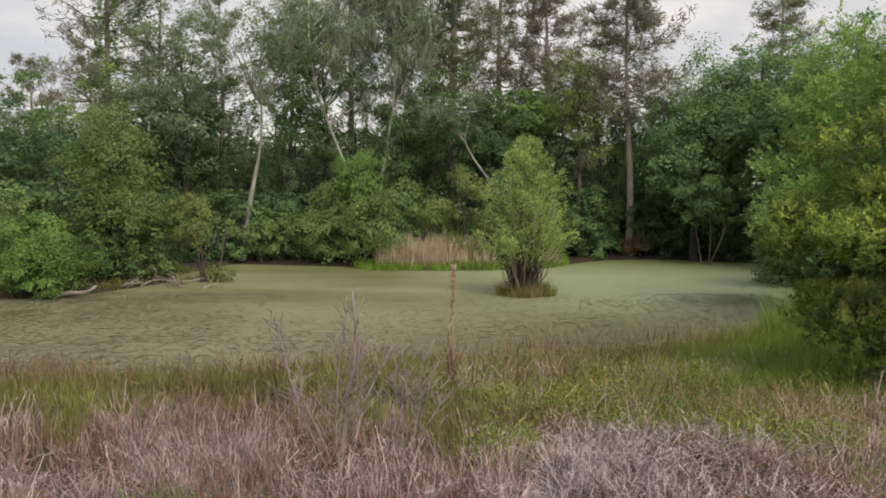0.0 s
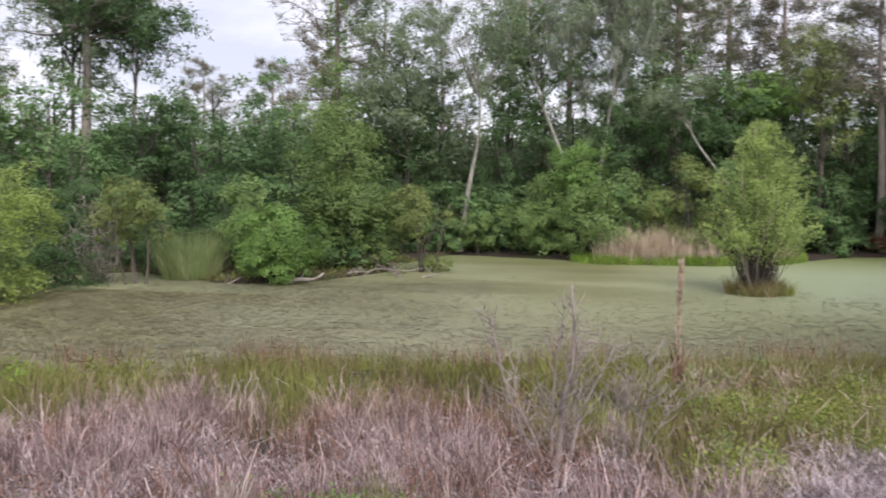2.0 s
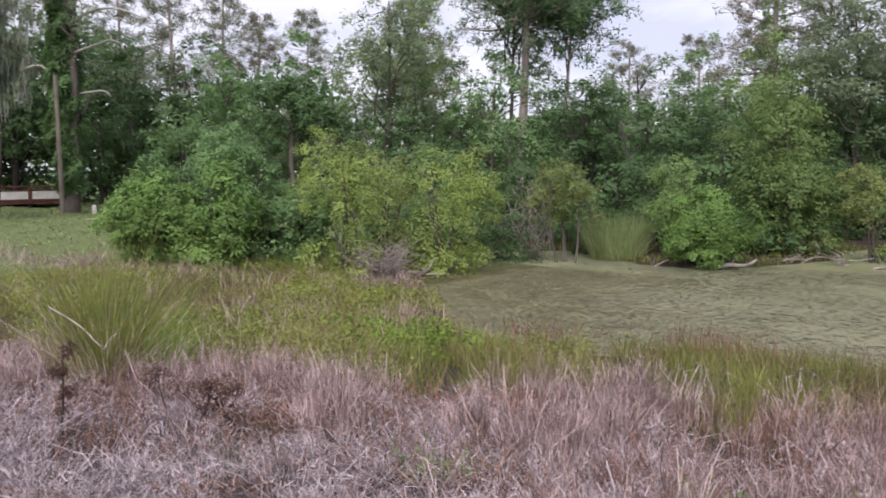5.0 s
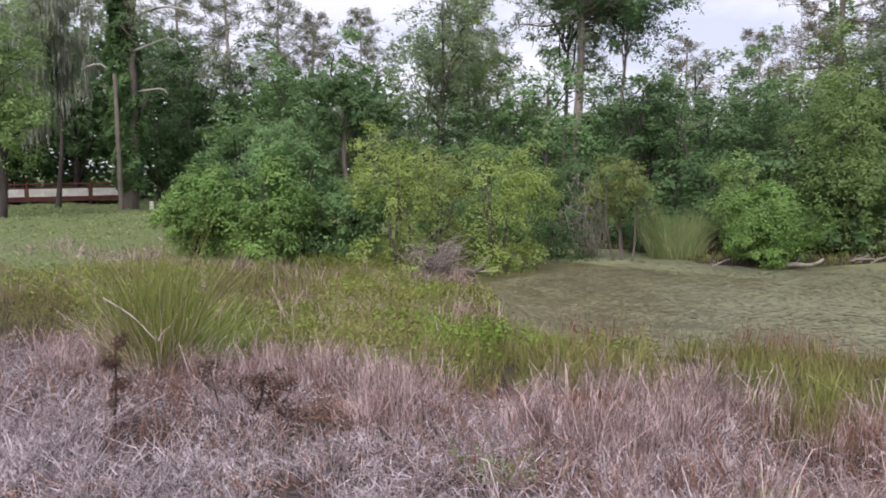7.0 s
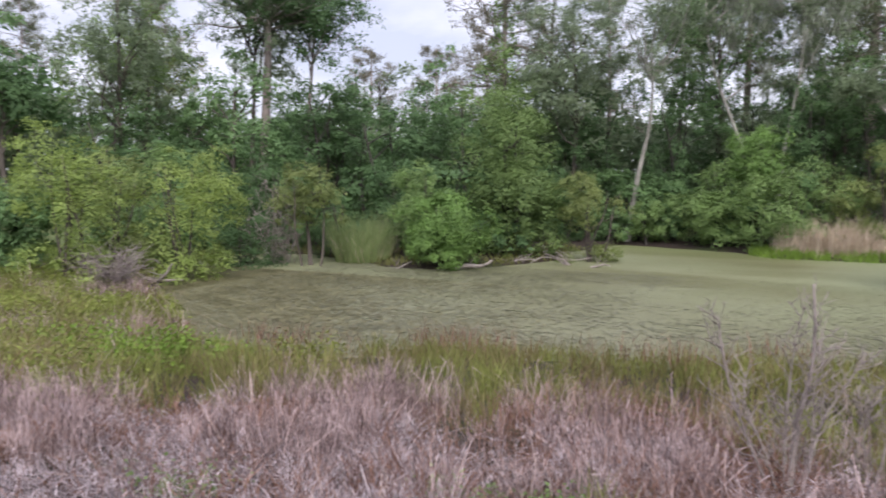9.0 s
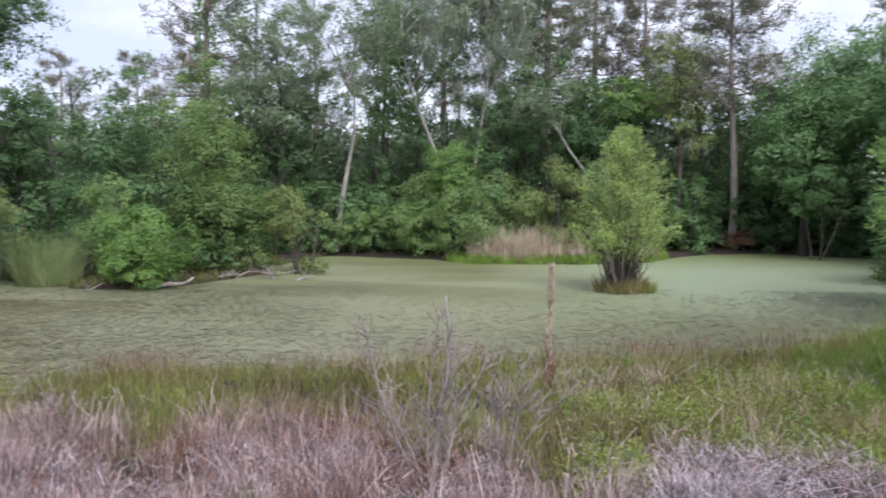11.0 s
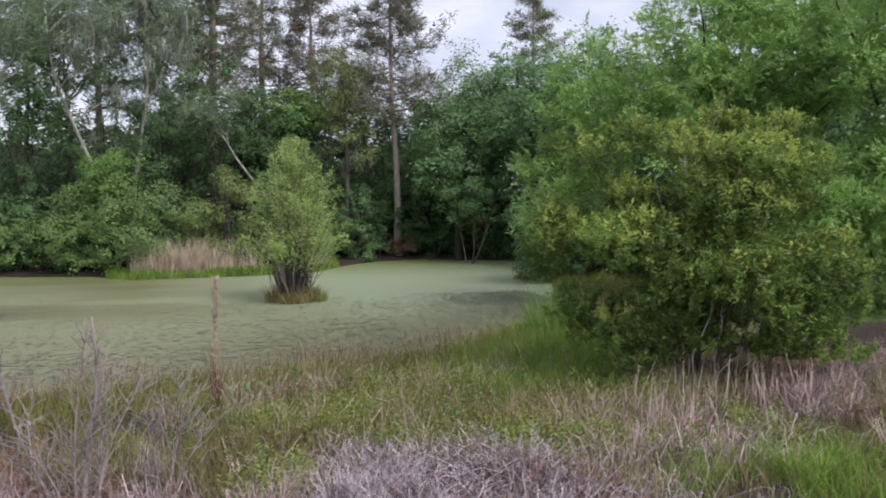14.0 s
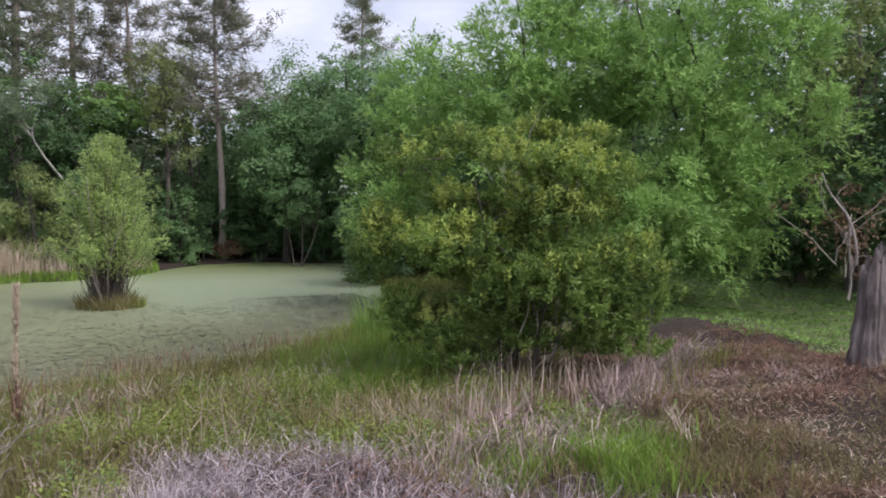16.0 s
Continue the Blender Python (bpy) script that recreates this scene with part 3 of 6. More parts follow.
def scatter(n, x0, x1, y0, y1, keep):
    """Up to n points on the ground in a rectangle where keep(x, y) gives their likelihood."""
    x, y = rng.uniform(x0, x1, n), rng.uniform(y0, y1, n)
    ok = rng.random(n) < keep(x, y)
    x, y = x[ok], y[ok]
    return np.stack([x, y, land(x, y)], 1)


def drift(x, y, s, k=0.0):
    """A soft patchiness between 0 and 1."""
    return 0.5 + 0.25 * (np.sin(x * s + 1.3 * np.sin(y * s * 0.7 + k) + k) + np.sin(y * s * 1.2 + 1.1 * np.sin(x * s * 0.9 + 2 * k)))


def straw_edge(x):
    """How far from the camera's side the dead straw reaches, by x."""
    return np.interp(x, [-11, -9.5, -8.3, -6.4, -4.8, -3.3, -1.6, -0.1, 0.5, 1.3, 2.2, 2.5, 2.8, 3.3, 4.2, 5.0], [3.4, 4.1, 4.6, 5.6, 6.4, 6.9, 7.2, 6.6, 6.2, 6.4, 6.4, 5.9, 5.1, 4.3, 2.6, 1.6])

# ---- pines behind the pond ----
pine_tree("pine_tree", "tall slender pine with bare lower trunk", on_land(7.7, 33.1), 11.6, 0.46, 2.9, 0.16, 60, 12, (-0.25, 0), NEEDLE_DUSK, group="pines behind the pond")
pine_tree("pine_tree", "tall pine with thin brownish top", on_land(5.0, 37.6), 12.2, 0.42, 2.4, 0.16, 52, 11, (-0.3, 0), NEEDLE_BROWN, "pines behind the pond")
pine_tree("pine_tree", "tall dense dark pine with reddish trunk", on_land(0.8, 36.0), 16.0, 0.36, 2.6, 0.24, 64, 11, (-0.1, 0), NEEDLE, "pines behind the pond")
pine_tree("pine_tree", "dark pine among the woods", on_land(2.9, 38.2), 13.5, 0.3, 2.2, 0.2, 52, 10, (0, 0), NEEDLE, "pines behind the pond")
pine_tree("pine_tree", "distant pine rising over the oaks", on_land(17.6, 42.5), 13.6, 0.66, 1.9, 0.18, 30, 11, (0, 0), NEEDLE, "pines behind the pond")
pine_tree("pine_tree", "tall pine behind the moss-hung tree", on_land(-4.4, 38.0), 14.5, 0.4, 2.2, 0.2, 44, 9, (0.2, 0), NEEDLE, "pines behind the pond")
pine_tree("pine_tree", "vine-grown pine with long bare boughs", on_land(-13.9, 33.7), 13.0, 0.42, 3.2, 0.2, 40, 9, (0.3, 0), NEEDLE_BROWN, "pines behind the pond")
pine_tree("pine_tree", "thick-trunked pine leaning slightly", on_land(-20.7, 25.9), 13.0, 0.58, 3.3, 0.23, 66, 14, (0.45, 0.2), LEAF_DARK, "pines on the far bank")
for px, py, ph, pb, pr, pm in ((-43.9, 33.5, 12.0, 0.6, 2.4, NEEDLE), (-38.4, 24.0, 11.6, 0.5, 2.4, NEEDLE), (-28.4, 47.4, 9.6, 0.4, 2.6, NEEDLE_BROWN), (-24.6, 49.2, 9.9, 0.4, 2.6, NEEDLE_BROWN),
                               (-35.4, 19.2, 11.4, 0.45, 2.5, NEEDLE), (-41.0, 28.0, 10.8, 0.5, 2.3, NEEDLE_BROWN), (-31.0, 30.5, 11.2, 0.5, 2.4, NEEDLE_BROWN), (-18.0, 42.0, 9.2, 0.3, 2.6, NEEDLE_BROWN),
                               (-40.5, 14.0, 12.0, 0.5, 2.4, NEEDLE), (-44.0, 21.0, 12.5, 0.5, 2.4, NEEDLE), (-11.0, 41.0, 12.0, 0.35, 2.4, NEEDLE), (23.0, 27.0, 12.0, 0.4, 2.6, NEEDLE_BROWN)):
    pine_tree("pine_tree", "distant pine with a thin brownish crown" if pm is NEEDLE_BROWN else "distant dark green pine", on_land(px, py), ph, pb, pr, 0.15, 34, 8, (0, 0), pm, "distant pines")

def vine_sheath(tree, z0, z1, r, n, label):
    """Vine leaves that wrap a trunk."""
    z = rng.uniform(z0, z1, n)
    q = rng.uniform(0, 2 * np.pi, n)
    rad = r * (0.45 + 0.55 * np.sin(z * 1.9 + q) ** 2) * rng.uniform(0.5, 1.1, n)
    out = np.stack([np.cos(q), np.sin(q), 0.3 + 0 * q], 1)
    part("vine_sheath", leaf_mesh("vine_sheath", np.stack([np.cos(q) * rad + 0.3 * z / z1, np.sin(q) * rad, z], 1), out + 0.8 * sphere_dirs(n) - (0, 0, 0.5), out + (0, 0, 0.5), 0.13, 0.09, simple=True), LEAF_FRESH, tree, label)


vine_sheath([o for o in bpy.data.objects if o.get("label") == "vine-grown pine with long bare boughs"][0], 3.0, 12.0, 0.75, 3600, "fresh green vine leaves round the trunk")

# ---- broad-leaved trees on the far bank ----
broad_tree("dark_crowned_tree", "tall tree with a dense dark leafy top", "tree", on_land(-19.5, 27.2), (8.9, 2.9, 2.3, 2.2), 16, 760, 15, (0.15, 0.08), BARK_PINE, 0.10, (0.3, 0), LEAF_DARK, limbs=14, twigs=50)
broad_tree("pale_tree", "slim tree with pale whitish trunk and sparse leaves", "tree", on_land(-7.4, 30.2), (8.4, 2.2, 2.0, 2.6), 11, 520, 14, (0.13, 0.06), BARK_PALE, 0.12, (0.75, 0.0), LEAF_CYPRESS, spread=0.26, limbs=11, twigs=60, trunk_h=6.2)
broad_tree("moss_hung_tree", "grey-green tree hung with grey moss", "tree", on_land(-2.4, 31.9), (7.6, 2.5, 2.2, 4.2), 20, 1150, 15, (0.155, 0.056), BARK_PALE, 0.085, (0.3, 0), LEAF_CYPRESS, 2, 0.26, 0.5, limbs=18, twigs=90, moss=170)
broad_tree("leaning_tree", "leaning pale tree with grey-green foliage", "tree", on_land(3.8, 30.9), (5.5, 1.4, 1.2, 0.9), 9, 340, 14, (0.12, 0.055), BARK_PALE, 0.085, (-3.3, 0), LEAF_CYPRESS, spread=0.22, limbs=9, twigs=30, trunk_h=5.3)
broad_tree("maple_tree", "young maple with fresh green flat sprays", "tree", on_land(3.5, 33.8), (5.4, 1.5, 1.4, 1.5), 10, 420, 16, (0.15, 0.09), BARK, 0.1, (0, 0), LEAF_FRESH, spread=0.26, droop=0.35)
broad_tree("grey_green_tree", "slender grey-green tree beside the pine", "tree", on_land(5.6, 32.6), (5.6, 1.5, 1.3, 2.6), 11, 520, 14, (0.13, 0.045), BARK, 0.11, (0, 0), LEAF_OLIVE, spread=0.24, droop=0.4)
for bx, by, bz, br, bh, bm, bl in ((-10.0, 31.5, 6.0, 2.2, 3.4, LEAF_CYPRESS, "tall grey-green tree"), (-4.8, 33.5, 6.8, 2.0, 3.6, LEAF_OAK, "tall dark green tree"), (-6.3, 35.0, 8.0, 2.2, 3.4, LEAF_CYPRESS, "tall thin-leaved tree"),
                                   (-12.2, 30.5, 4.6, 2.1, 3.0, LEAF_MID, "mid-green tree"), (-0.8, 33.4, 4.6, 2.0, 3.0, LEAF_OAK, "dark green tree"), (1.8, 33.8, 4.4, 1.8, 2.8, LEAF_DARK, "shady dark tree"),
                                   (6.8, 35.2, 5.0, 2.0, 3.2, LEAF_DARK, "shady dark tree"), (-16.0, 29.0, 3.0, 2.0, 2.2, LEAF_DARK, "dark green tree"), (-20.0, 30.0, 3.6, 2.2, 2.4, LEAF_OAK, "dark green tree"),
                                   (-23.0, 21.2, 6.3, 2.2, 3.7, LEAF_CYPRESS, "tall grey-green tree"), (-24.6, 23.4, 6.6, 2.4, 3.8, LEAF_MID, "mid-green tree"), (-19.2, 22.8, 3.6, 2.0, 2.6, LEAF_OAK, "dark green tree"),
                                   (-27.0, 27.0, 5.2, 2.4, 3.2, LEAF_OLIVE, "olive green tree"), (-24.6, 18.0, 3.9, 1.25, 1.4, LEAF_DARK, "round dark oak"), (-30.5, 20.0, 3.0, 2.0, 2.0, LEAF_OAK, "dark green tree"),
                                   (-11.6, 34.5, 8.6, 2.4, 3.2, LEAF_CYPRESS, "tall thin-leaved tree"), (-0.4, 35.4, 8.6, 2.3, 3.6, LEAF_CYPRESS, "tall thin-leaved tree"),
                                   (-22.0, 26.8, 7.6, 2.3, 3.6, LEAF_CYPRESS, "tall grey-green tree"), (-26.4, 20.0, 3.0, 1.9, 1.9, LEAF_CYPRESS, "tall grey-green tree"),
                                   (-33.0, 16.0, 4.0, 2.0, 3.0, LEAF_DARK, "shady dark tree"), (-26.5, 16.5, 3.4, 1.7, 2.4, LEAF_OAK, "dark green tree")):
    broad_tree("woodland_tree", bl + " of the far bank", "tree", on_land(bx, by), (bz, br, br * 0.9, bh), 14, 330 if bz < 6 else 480 if bx < -15 else 560, 14, (0.175, 0.088), BARK, 0.12, (rng.normal() * 0.2, 0), bm, spread=0.28, group="woodland trees", twigs=30)

# low fills: shade in the recesses is put in by the dark leaf colour
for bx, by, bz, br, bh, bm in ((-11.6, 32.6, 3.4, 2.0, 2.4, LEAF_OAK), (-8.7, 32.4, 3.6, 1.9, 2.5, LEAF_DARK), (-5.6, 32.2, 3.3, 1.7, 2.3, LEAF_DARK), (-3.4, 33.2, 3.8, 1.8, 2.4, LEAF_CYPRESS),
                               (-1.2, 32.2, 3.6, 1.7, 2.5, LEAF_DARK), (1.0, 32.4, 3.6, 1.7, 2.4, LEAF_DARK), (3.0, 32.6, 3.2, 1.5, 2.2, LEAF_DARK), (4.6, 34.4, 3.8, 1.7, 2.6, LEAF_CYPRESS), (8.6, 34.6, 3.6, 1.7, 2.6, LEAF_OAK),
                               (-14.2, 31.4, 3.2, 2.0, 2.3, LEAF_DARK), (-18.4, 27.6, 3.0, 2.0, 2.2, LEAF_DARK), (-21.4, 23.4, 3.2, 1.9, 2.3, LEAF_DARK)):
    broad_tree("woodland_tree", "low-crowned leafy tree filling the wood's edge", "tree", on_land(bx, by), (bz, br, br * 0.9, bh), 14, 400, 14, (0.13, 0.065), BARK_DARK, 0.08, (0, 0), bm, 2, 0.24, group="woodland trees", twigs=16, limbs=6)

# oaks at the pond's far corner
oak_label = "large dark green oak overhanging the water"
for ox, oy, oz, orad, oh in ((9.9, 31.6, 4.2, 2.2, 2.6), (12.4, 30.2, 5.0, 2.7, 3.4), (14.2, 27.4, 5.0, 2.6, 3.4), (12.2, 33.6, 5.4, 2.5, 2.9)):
    broad_tree("oak_tree", oak_label, "tree", on_land(ox, oy), (oz, orad, orad, oh), 20, 1150, 16, (0.14, 0.085), BARK_DARK, 0.16, (0, 0), LEAF_OAK_LIT, spread=0.27, group="oaks at the corner", droop=0.35)
broad_tree("oak_sapling", "arching fresh-leaved oak bough before dark woods", "tree", on_land(9.9, 29.9), (2.7, 1.3, 0.9, 1.1), 8, 240, 15, (0.13, 0.08), BARK, 0.035, (0.3, -0.5), LEAF_OAK_LIT, 3, 0.22, 0.4)
broad_tree("shore_shrub", "dense dark shrub at the water's edge", "shrub", on_land(9.9, 23.0), (1.45, 1.25, 1.2, 1.4), 12, 620, 14, (0.09, 0.05), BARK_DARK, 0.05, (0, 0), LEAF_OAK, 3, 0.18)

# ---- shrubs along the far shore ----
for sx, sy, sz, sr, sh, sm, sn, sl in (
        (-4.2, 29.7, 1.5, 1.9, 1.5, LEAF_MID, 700, "dense green shrub"), (-1.7, 28.9, 1.6, 1.9, 1.7, LEAF_MID, 700, "dense green shrub"), (-2.9, 29.9, 2.6, 1.5, 1.5, LEAF_FRESH, 420, "fresh green sapling"),
        (-6.3, 30.9, 1.2, 1.4, 1.3, LEAF_OAK, 380, "dark green shrub"), (0.9, 29.6, 1.7, 1.6, 1.5, LEAF_OLIVE, 460, "olive green shrub"), (2.9, 30.6, 1.6, 1.4, 1.6, LEAF_OAK, 420, "dark green shrub"),
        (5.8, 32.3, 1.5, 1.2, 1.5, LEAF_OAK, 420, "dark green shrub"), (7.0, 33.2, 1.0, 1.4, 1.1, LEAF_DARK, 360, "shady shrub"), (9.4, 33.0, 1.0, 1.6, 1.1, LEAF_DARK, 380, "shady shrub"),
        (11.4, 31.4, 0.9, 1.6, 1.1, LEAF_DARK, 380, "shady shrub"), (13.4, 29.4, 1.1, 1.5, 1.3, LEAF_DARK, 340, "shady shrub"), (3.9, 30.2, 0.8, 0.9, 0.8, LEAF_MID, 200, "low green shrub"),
        (-6.7, 29.9, 0.75, 1.0, 0.8, LEAF_MID, 260, "low green shrub"), (-7.9, 30.0, 0.6, 0.8, 0.65, LEAF_OAK, 200, "low dark shrub")):
    broad_tree("shrub", sl + " on the far shore", "shrub", on_land(sx, sy), (sz, sr, sr * 0.85, sh), 12, int(sn * 1.15), 15, (0.105, 0.055), BARK_DARK, 0.05, (0, 0), sm, 3, 0.2, group="shrubs on the far shore", twigs=20, limbs=6)

# ---- left shore ----
broad_tree("round_oak", "rounded leafy oak, pale on top, dark beneath", "tree", on_land(-9.2, 23.2), [(1.4, 1.75, 1.6, 1.2), (2.8, 1.7, 1.6, 1.9)], 34, 1900, 16, (0.10, 0.055), BARK_DARK, 0.12, (0, 0), LEAF_ROUND, 2, 0.2, droop=0.3)
broad_tree("olive_bush", "olive green open bush with thin stems", "shrub", on_land(-6.9, 23.6), (1.7, 1.05, 1.0, 1.4), 10, 480, 14, (0.09, 0.045), BARK, 0.04, (0, 0), LEAF_OLIVE, 4, 0.19)
broad_tree("bright_bush", "low bright green bush over the water", "shrub", on_land(-9.9, 19.8), (1.05, 1.35, 0.95, 1.05), 15, 1400, 15, (0.085, 0.046), BARK_DARK, 0.04, (0, 0), LEAF_FRESH, 4, 0.16)
broad_tree("tall_bush", "mid-green bush with light shoots", "shrub", on_land(-11.2, 21.2), (1.6, 1.1, 1.0, 1.25), 10, 420, 14, (0.10, 0.05), BARK, 0.04, (0, 0), LEAF_MID, 3, 0.2)
for sx, sy, sz, sr, sh, sm, sn, sl in (
        (-15.2, 12.4, 1.9, 1.35, 1.5, LEAF_YELLOW, 560, "yellow-green open bush"), (-14.3, 14.9, 2.0, 1.4, 1.5, LEAF_YELLOW, 560, "yellow-green open bush"), (-15.6, 14.2, 1.6, 1.4, 1.3, LEAF_OLIVE, 460, "olive green bush"),
        (-13.4, 18.7, 2.3, 1.0, 0.9, LEAF_OLIVE, 340, "olive green bush"), (-14.9, 18.0, 1.2, 1.2, 1.1, LEAF_DARK, 360, "shady bush"), (-16.4, 21.2, 1.6, 1.6, 1.5, LEAF_DARK, 420, "shady bush"),
        (-12.6, 22.4, 1.4, 1.2, 1.3, LEAF_DARK, 360, "shady bush"), (-17.8, 17.6, 1.6, 1.6, 1.5, LEAF_MID, 420, "mid-green bush"), (-13.9, 20.8, 1.0, 1.3, 1.0, LEAF_DARK, 300, "shady bush"), (-16.4, 16.6, 1.1, 1.3, 1.1, LEAF_OAK, 360, "dark green bush")):
    broad_tree("bush", sl + " on the near shore", "shrub", on_land(sx, sy), (sz, sr, sr * 0.9, sh), 11, int(sn * 1.3), 14, (0.085, 0.040), BARK, 0.045, (0, 0), sm, 4, 0.2, group="bushes by the inlet", twigs=24, limbs=8)
for vx, vy, vz, vr, vh in ((-17.3, 10.0, 1.35, 1.15, 1.25), (-17.6, 11.0, 1.5, 1.3, 1.35), (-17.9, 8.8, 1.2, 0.8, 1.0), (-16.8, 12.4, 1.3, 1.2, 1.2)):
    broad_tree("vine_bush", "dense fresh green bush overgrown with vines", "shrub", on_land(vx, vy), (vz, vr, vr, vh), 13, 1050, 15, (0.088, 0.056), BARK_DARK, 0.05, (0, 0), LEAF_FRESH if vy < 10.5 else LEAF_OAK_LIT, 3, 0.18, group="vine-grown bushes")
broad_tree("ivy_tree", "tall ivy-clad tree with drooping boughs", "tree", on_land(-28.98, 11.78), [(5.4, 2.2, 2.0, 2.4), (8.2, 2.4, 2.2, 2.2)], 20, 700, 14, (0.13, 0.05), BARK, 0.22, (0, 0), LEAF_CYPRESS, 1, 0.3, 0.5, limbs=14, twigs=60, trunk_h=10.5)
ivy_tree = bpy.data.objects["ivy_tree"]
n = 15000
z = 0.7 + 6.6 * rng.random(n) ** 0.95
q = rng.uniform(0, 2 * np.pi, n)
rad = (0.26 + 0.30 * np.sin(z * 1.3 + q) ** 2 * np.sin(z * 3.1 - 2 * q) ** 2 + rng.uniform(0, 0.16, n)) * np.interp(z, [0.7, 1.2, 4.0, 7.5], [0.75, 1.0, 1.05, 0.8])
part("ivy_sheath", leaf_mesh("ivy_sheath", np.stack([np.cos(q) * rad, np.sin(q) * rad, z], 1), np.stack([np.cos(q), np.sin(q), -0.5 + 0 * q], 1) + 0.6 * sphere_dirs(n), np.stack([np.cos(q), np.sin(q), 0.8 + 0 * q], 1), 0.13, 0.10, simple=True), LEAF_OAK, ivy_tree, "dark green ivy leaves")
for bz, bx, by in ((5.0, 1.6, 1.4), (4.4, -0.6, -1.2), (6.2, 1.9, 1.9), (3.6, 1.2, 1.0)):
    part("dead_limb", tube_mesh("dead_limb", [(curve((0, 0, bz), (bx, by, bz + 0.35), 0.3, 0.08, 8), np.linspace(0.07, 0.02, 8), 6)]), BARK_PALE, ivy_tree, "bare pale drooping limb")
broad_tree("mossy_tree", "tall grey tree draped in moss", "tree", on_land(-30.6, 9.9), [(4.2, 1.7, 1.7, 2.6), (7.2, 2.0, 1.9, 2.2)], 16, 560, 14, (0.13, 0.05), BARK_DARK, 0.09, (0, 0), LEAF_CYPRESS, 1, 0.3, 0.5, moss=260)
broad_tree("lawn_tree", "leafy mid-green tree at the lawn's rim", "tree", on_land(-26.6, 7.0), (3.6, 1.9, 1.9, 2.4), 16, 900, 14, (0.12, 0.07), BARK_DARK, 0.14, (0, 0), LEAF_MID, 1, 0.25)
for lx, ly, lm in ((-33.5, 8.5, LEAF_OAK), (-36.5, 12.5, LEAF_DARK), (-34.5, 5.0, LEAF_OAK), (-38.5, 8.5, LEAF_DARK), (-31.0, 2.5, LEAF_CYPRESS), (-36.5, 16.5, LEAF_OAK)):
    broad_tree("lawn_tree", "dark shady tree beyond the lawn", "tree", on_land(lx, ly), (3.9, 2.3, 2.2, 3.3), 14, 330, 14, (0.18, 0.10), BARK_DARK, 0.16, (0, 0), lm, 1, 0.3, group="trees beyond the lawn", twigs=20)

for lx, ly, lm, lz in ((-32.6, 14.6, LEAF_DARK, 2.2), (-35.0, 14.6, LEAF_OAK, 2.4), (-37.6, 10.6, LEAF_DARK, 2.4), (-36.2, 8.2, LEAF_OAK, 2.2), (-36.8, 5.6, LEAF_DARK, 2.4), (-35.6, 2.6, LEAF_OAK, 2.4), (-38.6, 13.4, LEAF_DARK, 2.6), (-31.4, 17.4, LEAF_OAK, 2.2),
                       (-28.4, 18.4, LEAF_DARK, 1.9), (-33.8, 19.6, LEAF_DARK, 4.0), (-29.5, 24.0, LEAF_CYPRESS, 2.6), (-32.4, 22.2, LEAF_OAK, 2.2), (-26.4, 25.6, LEAF_CYPRESS, 3.6), (-36.6, 20.6, LEAF_OAK, 4.4), (-34.6, 17.2, LEAF_CYPRESS, 4.6), (-25.6, 14.2, LEAF_OAK, 1.6), (-34.0, -0.5, LEAF_OAK, 2.4)):
    broad_tree("thicket_tree", "low shady thicket tree beyond the lawn", "tree", on_land(lx, ly), (lz, 1.9, 1.8, max(2.2, lz * 0.8)), 14, 210, 14, (0.18, 0.11), BARK_DARK, 0.07, (0, 0), lm, 3, 0.3, group="thicket beyond the lawn", twigs=10, limbs=6)

# ---- island, willow and myrtle ----
def broom_bush(place, shoots, per):
    """Many upright shoots that fan out of one foot, feathered with small leaves."""
    t = thing("island_bush", place, "feathery upright bush on a tiny grass island", "shrub")
    ps, ds, twigs = [], [], []
    for i in range(shoots):
        z = 1.15 + 2.95 * rng.random() ** 1.15
        reach = np.interp(z, [1.1, 1.6, 2.2, 3.0, 3.6, 4.1], [1.25, 1.35, 1.25, 0.95, 0.6, 0.22]) * math.sqrt(rng.uniform(0.02, 1.0))
        q = rng.uniform(0, 2 * np.pi)
        reach *= 1 + 0.28 * math.sin(3 * q + 2.3 * z)
        end = np.array([np.cos(q) * reach + 0.05, np.sin(q) * reach * 0.9, z])
        foot = np.array([np.cos(q) * 0.38 * rng.random(), np.sin(q) * 0.38 * rng.random(), -0.05])
        line = curve(foot, end, 0.12 * z, 0.03, 8)
        if i < 26:
            part("stem", tube_mesh("stem", [(line, np.linspace(0.020, 0.006, 8), 6)]), BARK_PINE, t, "straight grey stem")
        else:
            twigs.append((line, np.linspace(0.010, 0.004, 8), 3))
        u = 1 - 0.55 * rng.random(per) ** 1.4
        p = np.stack([np.interp(u, np.linspace(0, 1, 8), line[:, c]) for c in range(3)], 1)
        away = unit(rng.normal(size=(per, 3)) * (1, 1, 0.5) + (0, 0, 0.7))
        ps.append(p + away * rng.uniform(0, 0.20, (per, 1)) * (1.25 - u[:, None] * 0.8))
        ds.append(away)
    p, d = np.concatenate(ps), np.concatenate(ds)
    keep = rng.random(len(p)) < np.clip((p[:, 2] - 0.55) / 0.8, 0, 1)
    p, d = p[keep], d[keep]
    stuff(part("twig_work", tube_mesh("twig_work", twigs), BARK, t))
    part("crown", leaf_mesh("crown", p, d + 0.5 * sphere_dirs(len(p)), sphere_dirs(len(p)) + (0, 0, 0.4), 0.095 * rng.uniform(0.6, 1.3, len(p)), 0.026), LEAF_FEATHER, t)
    return t


broom_bush((2.2, 20.65, 0.0), 230, 90)


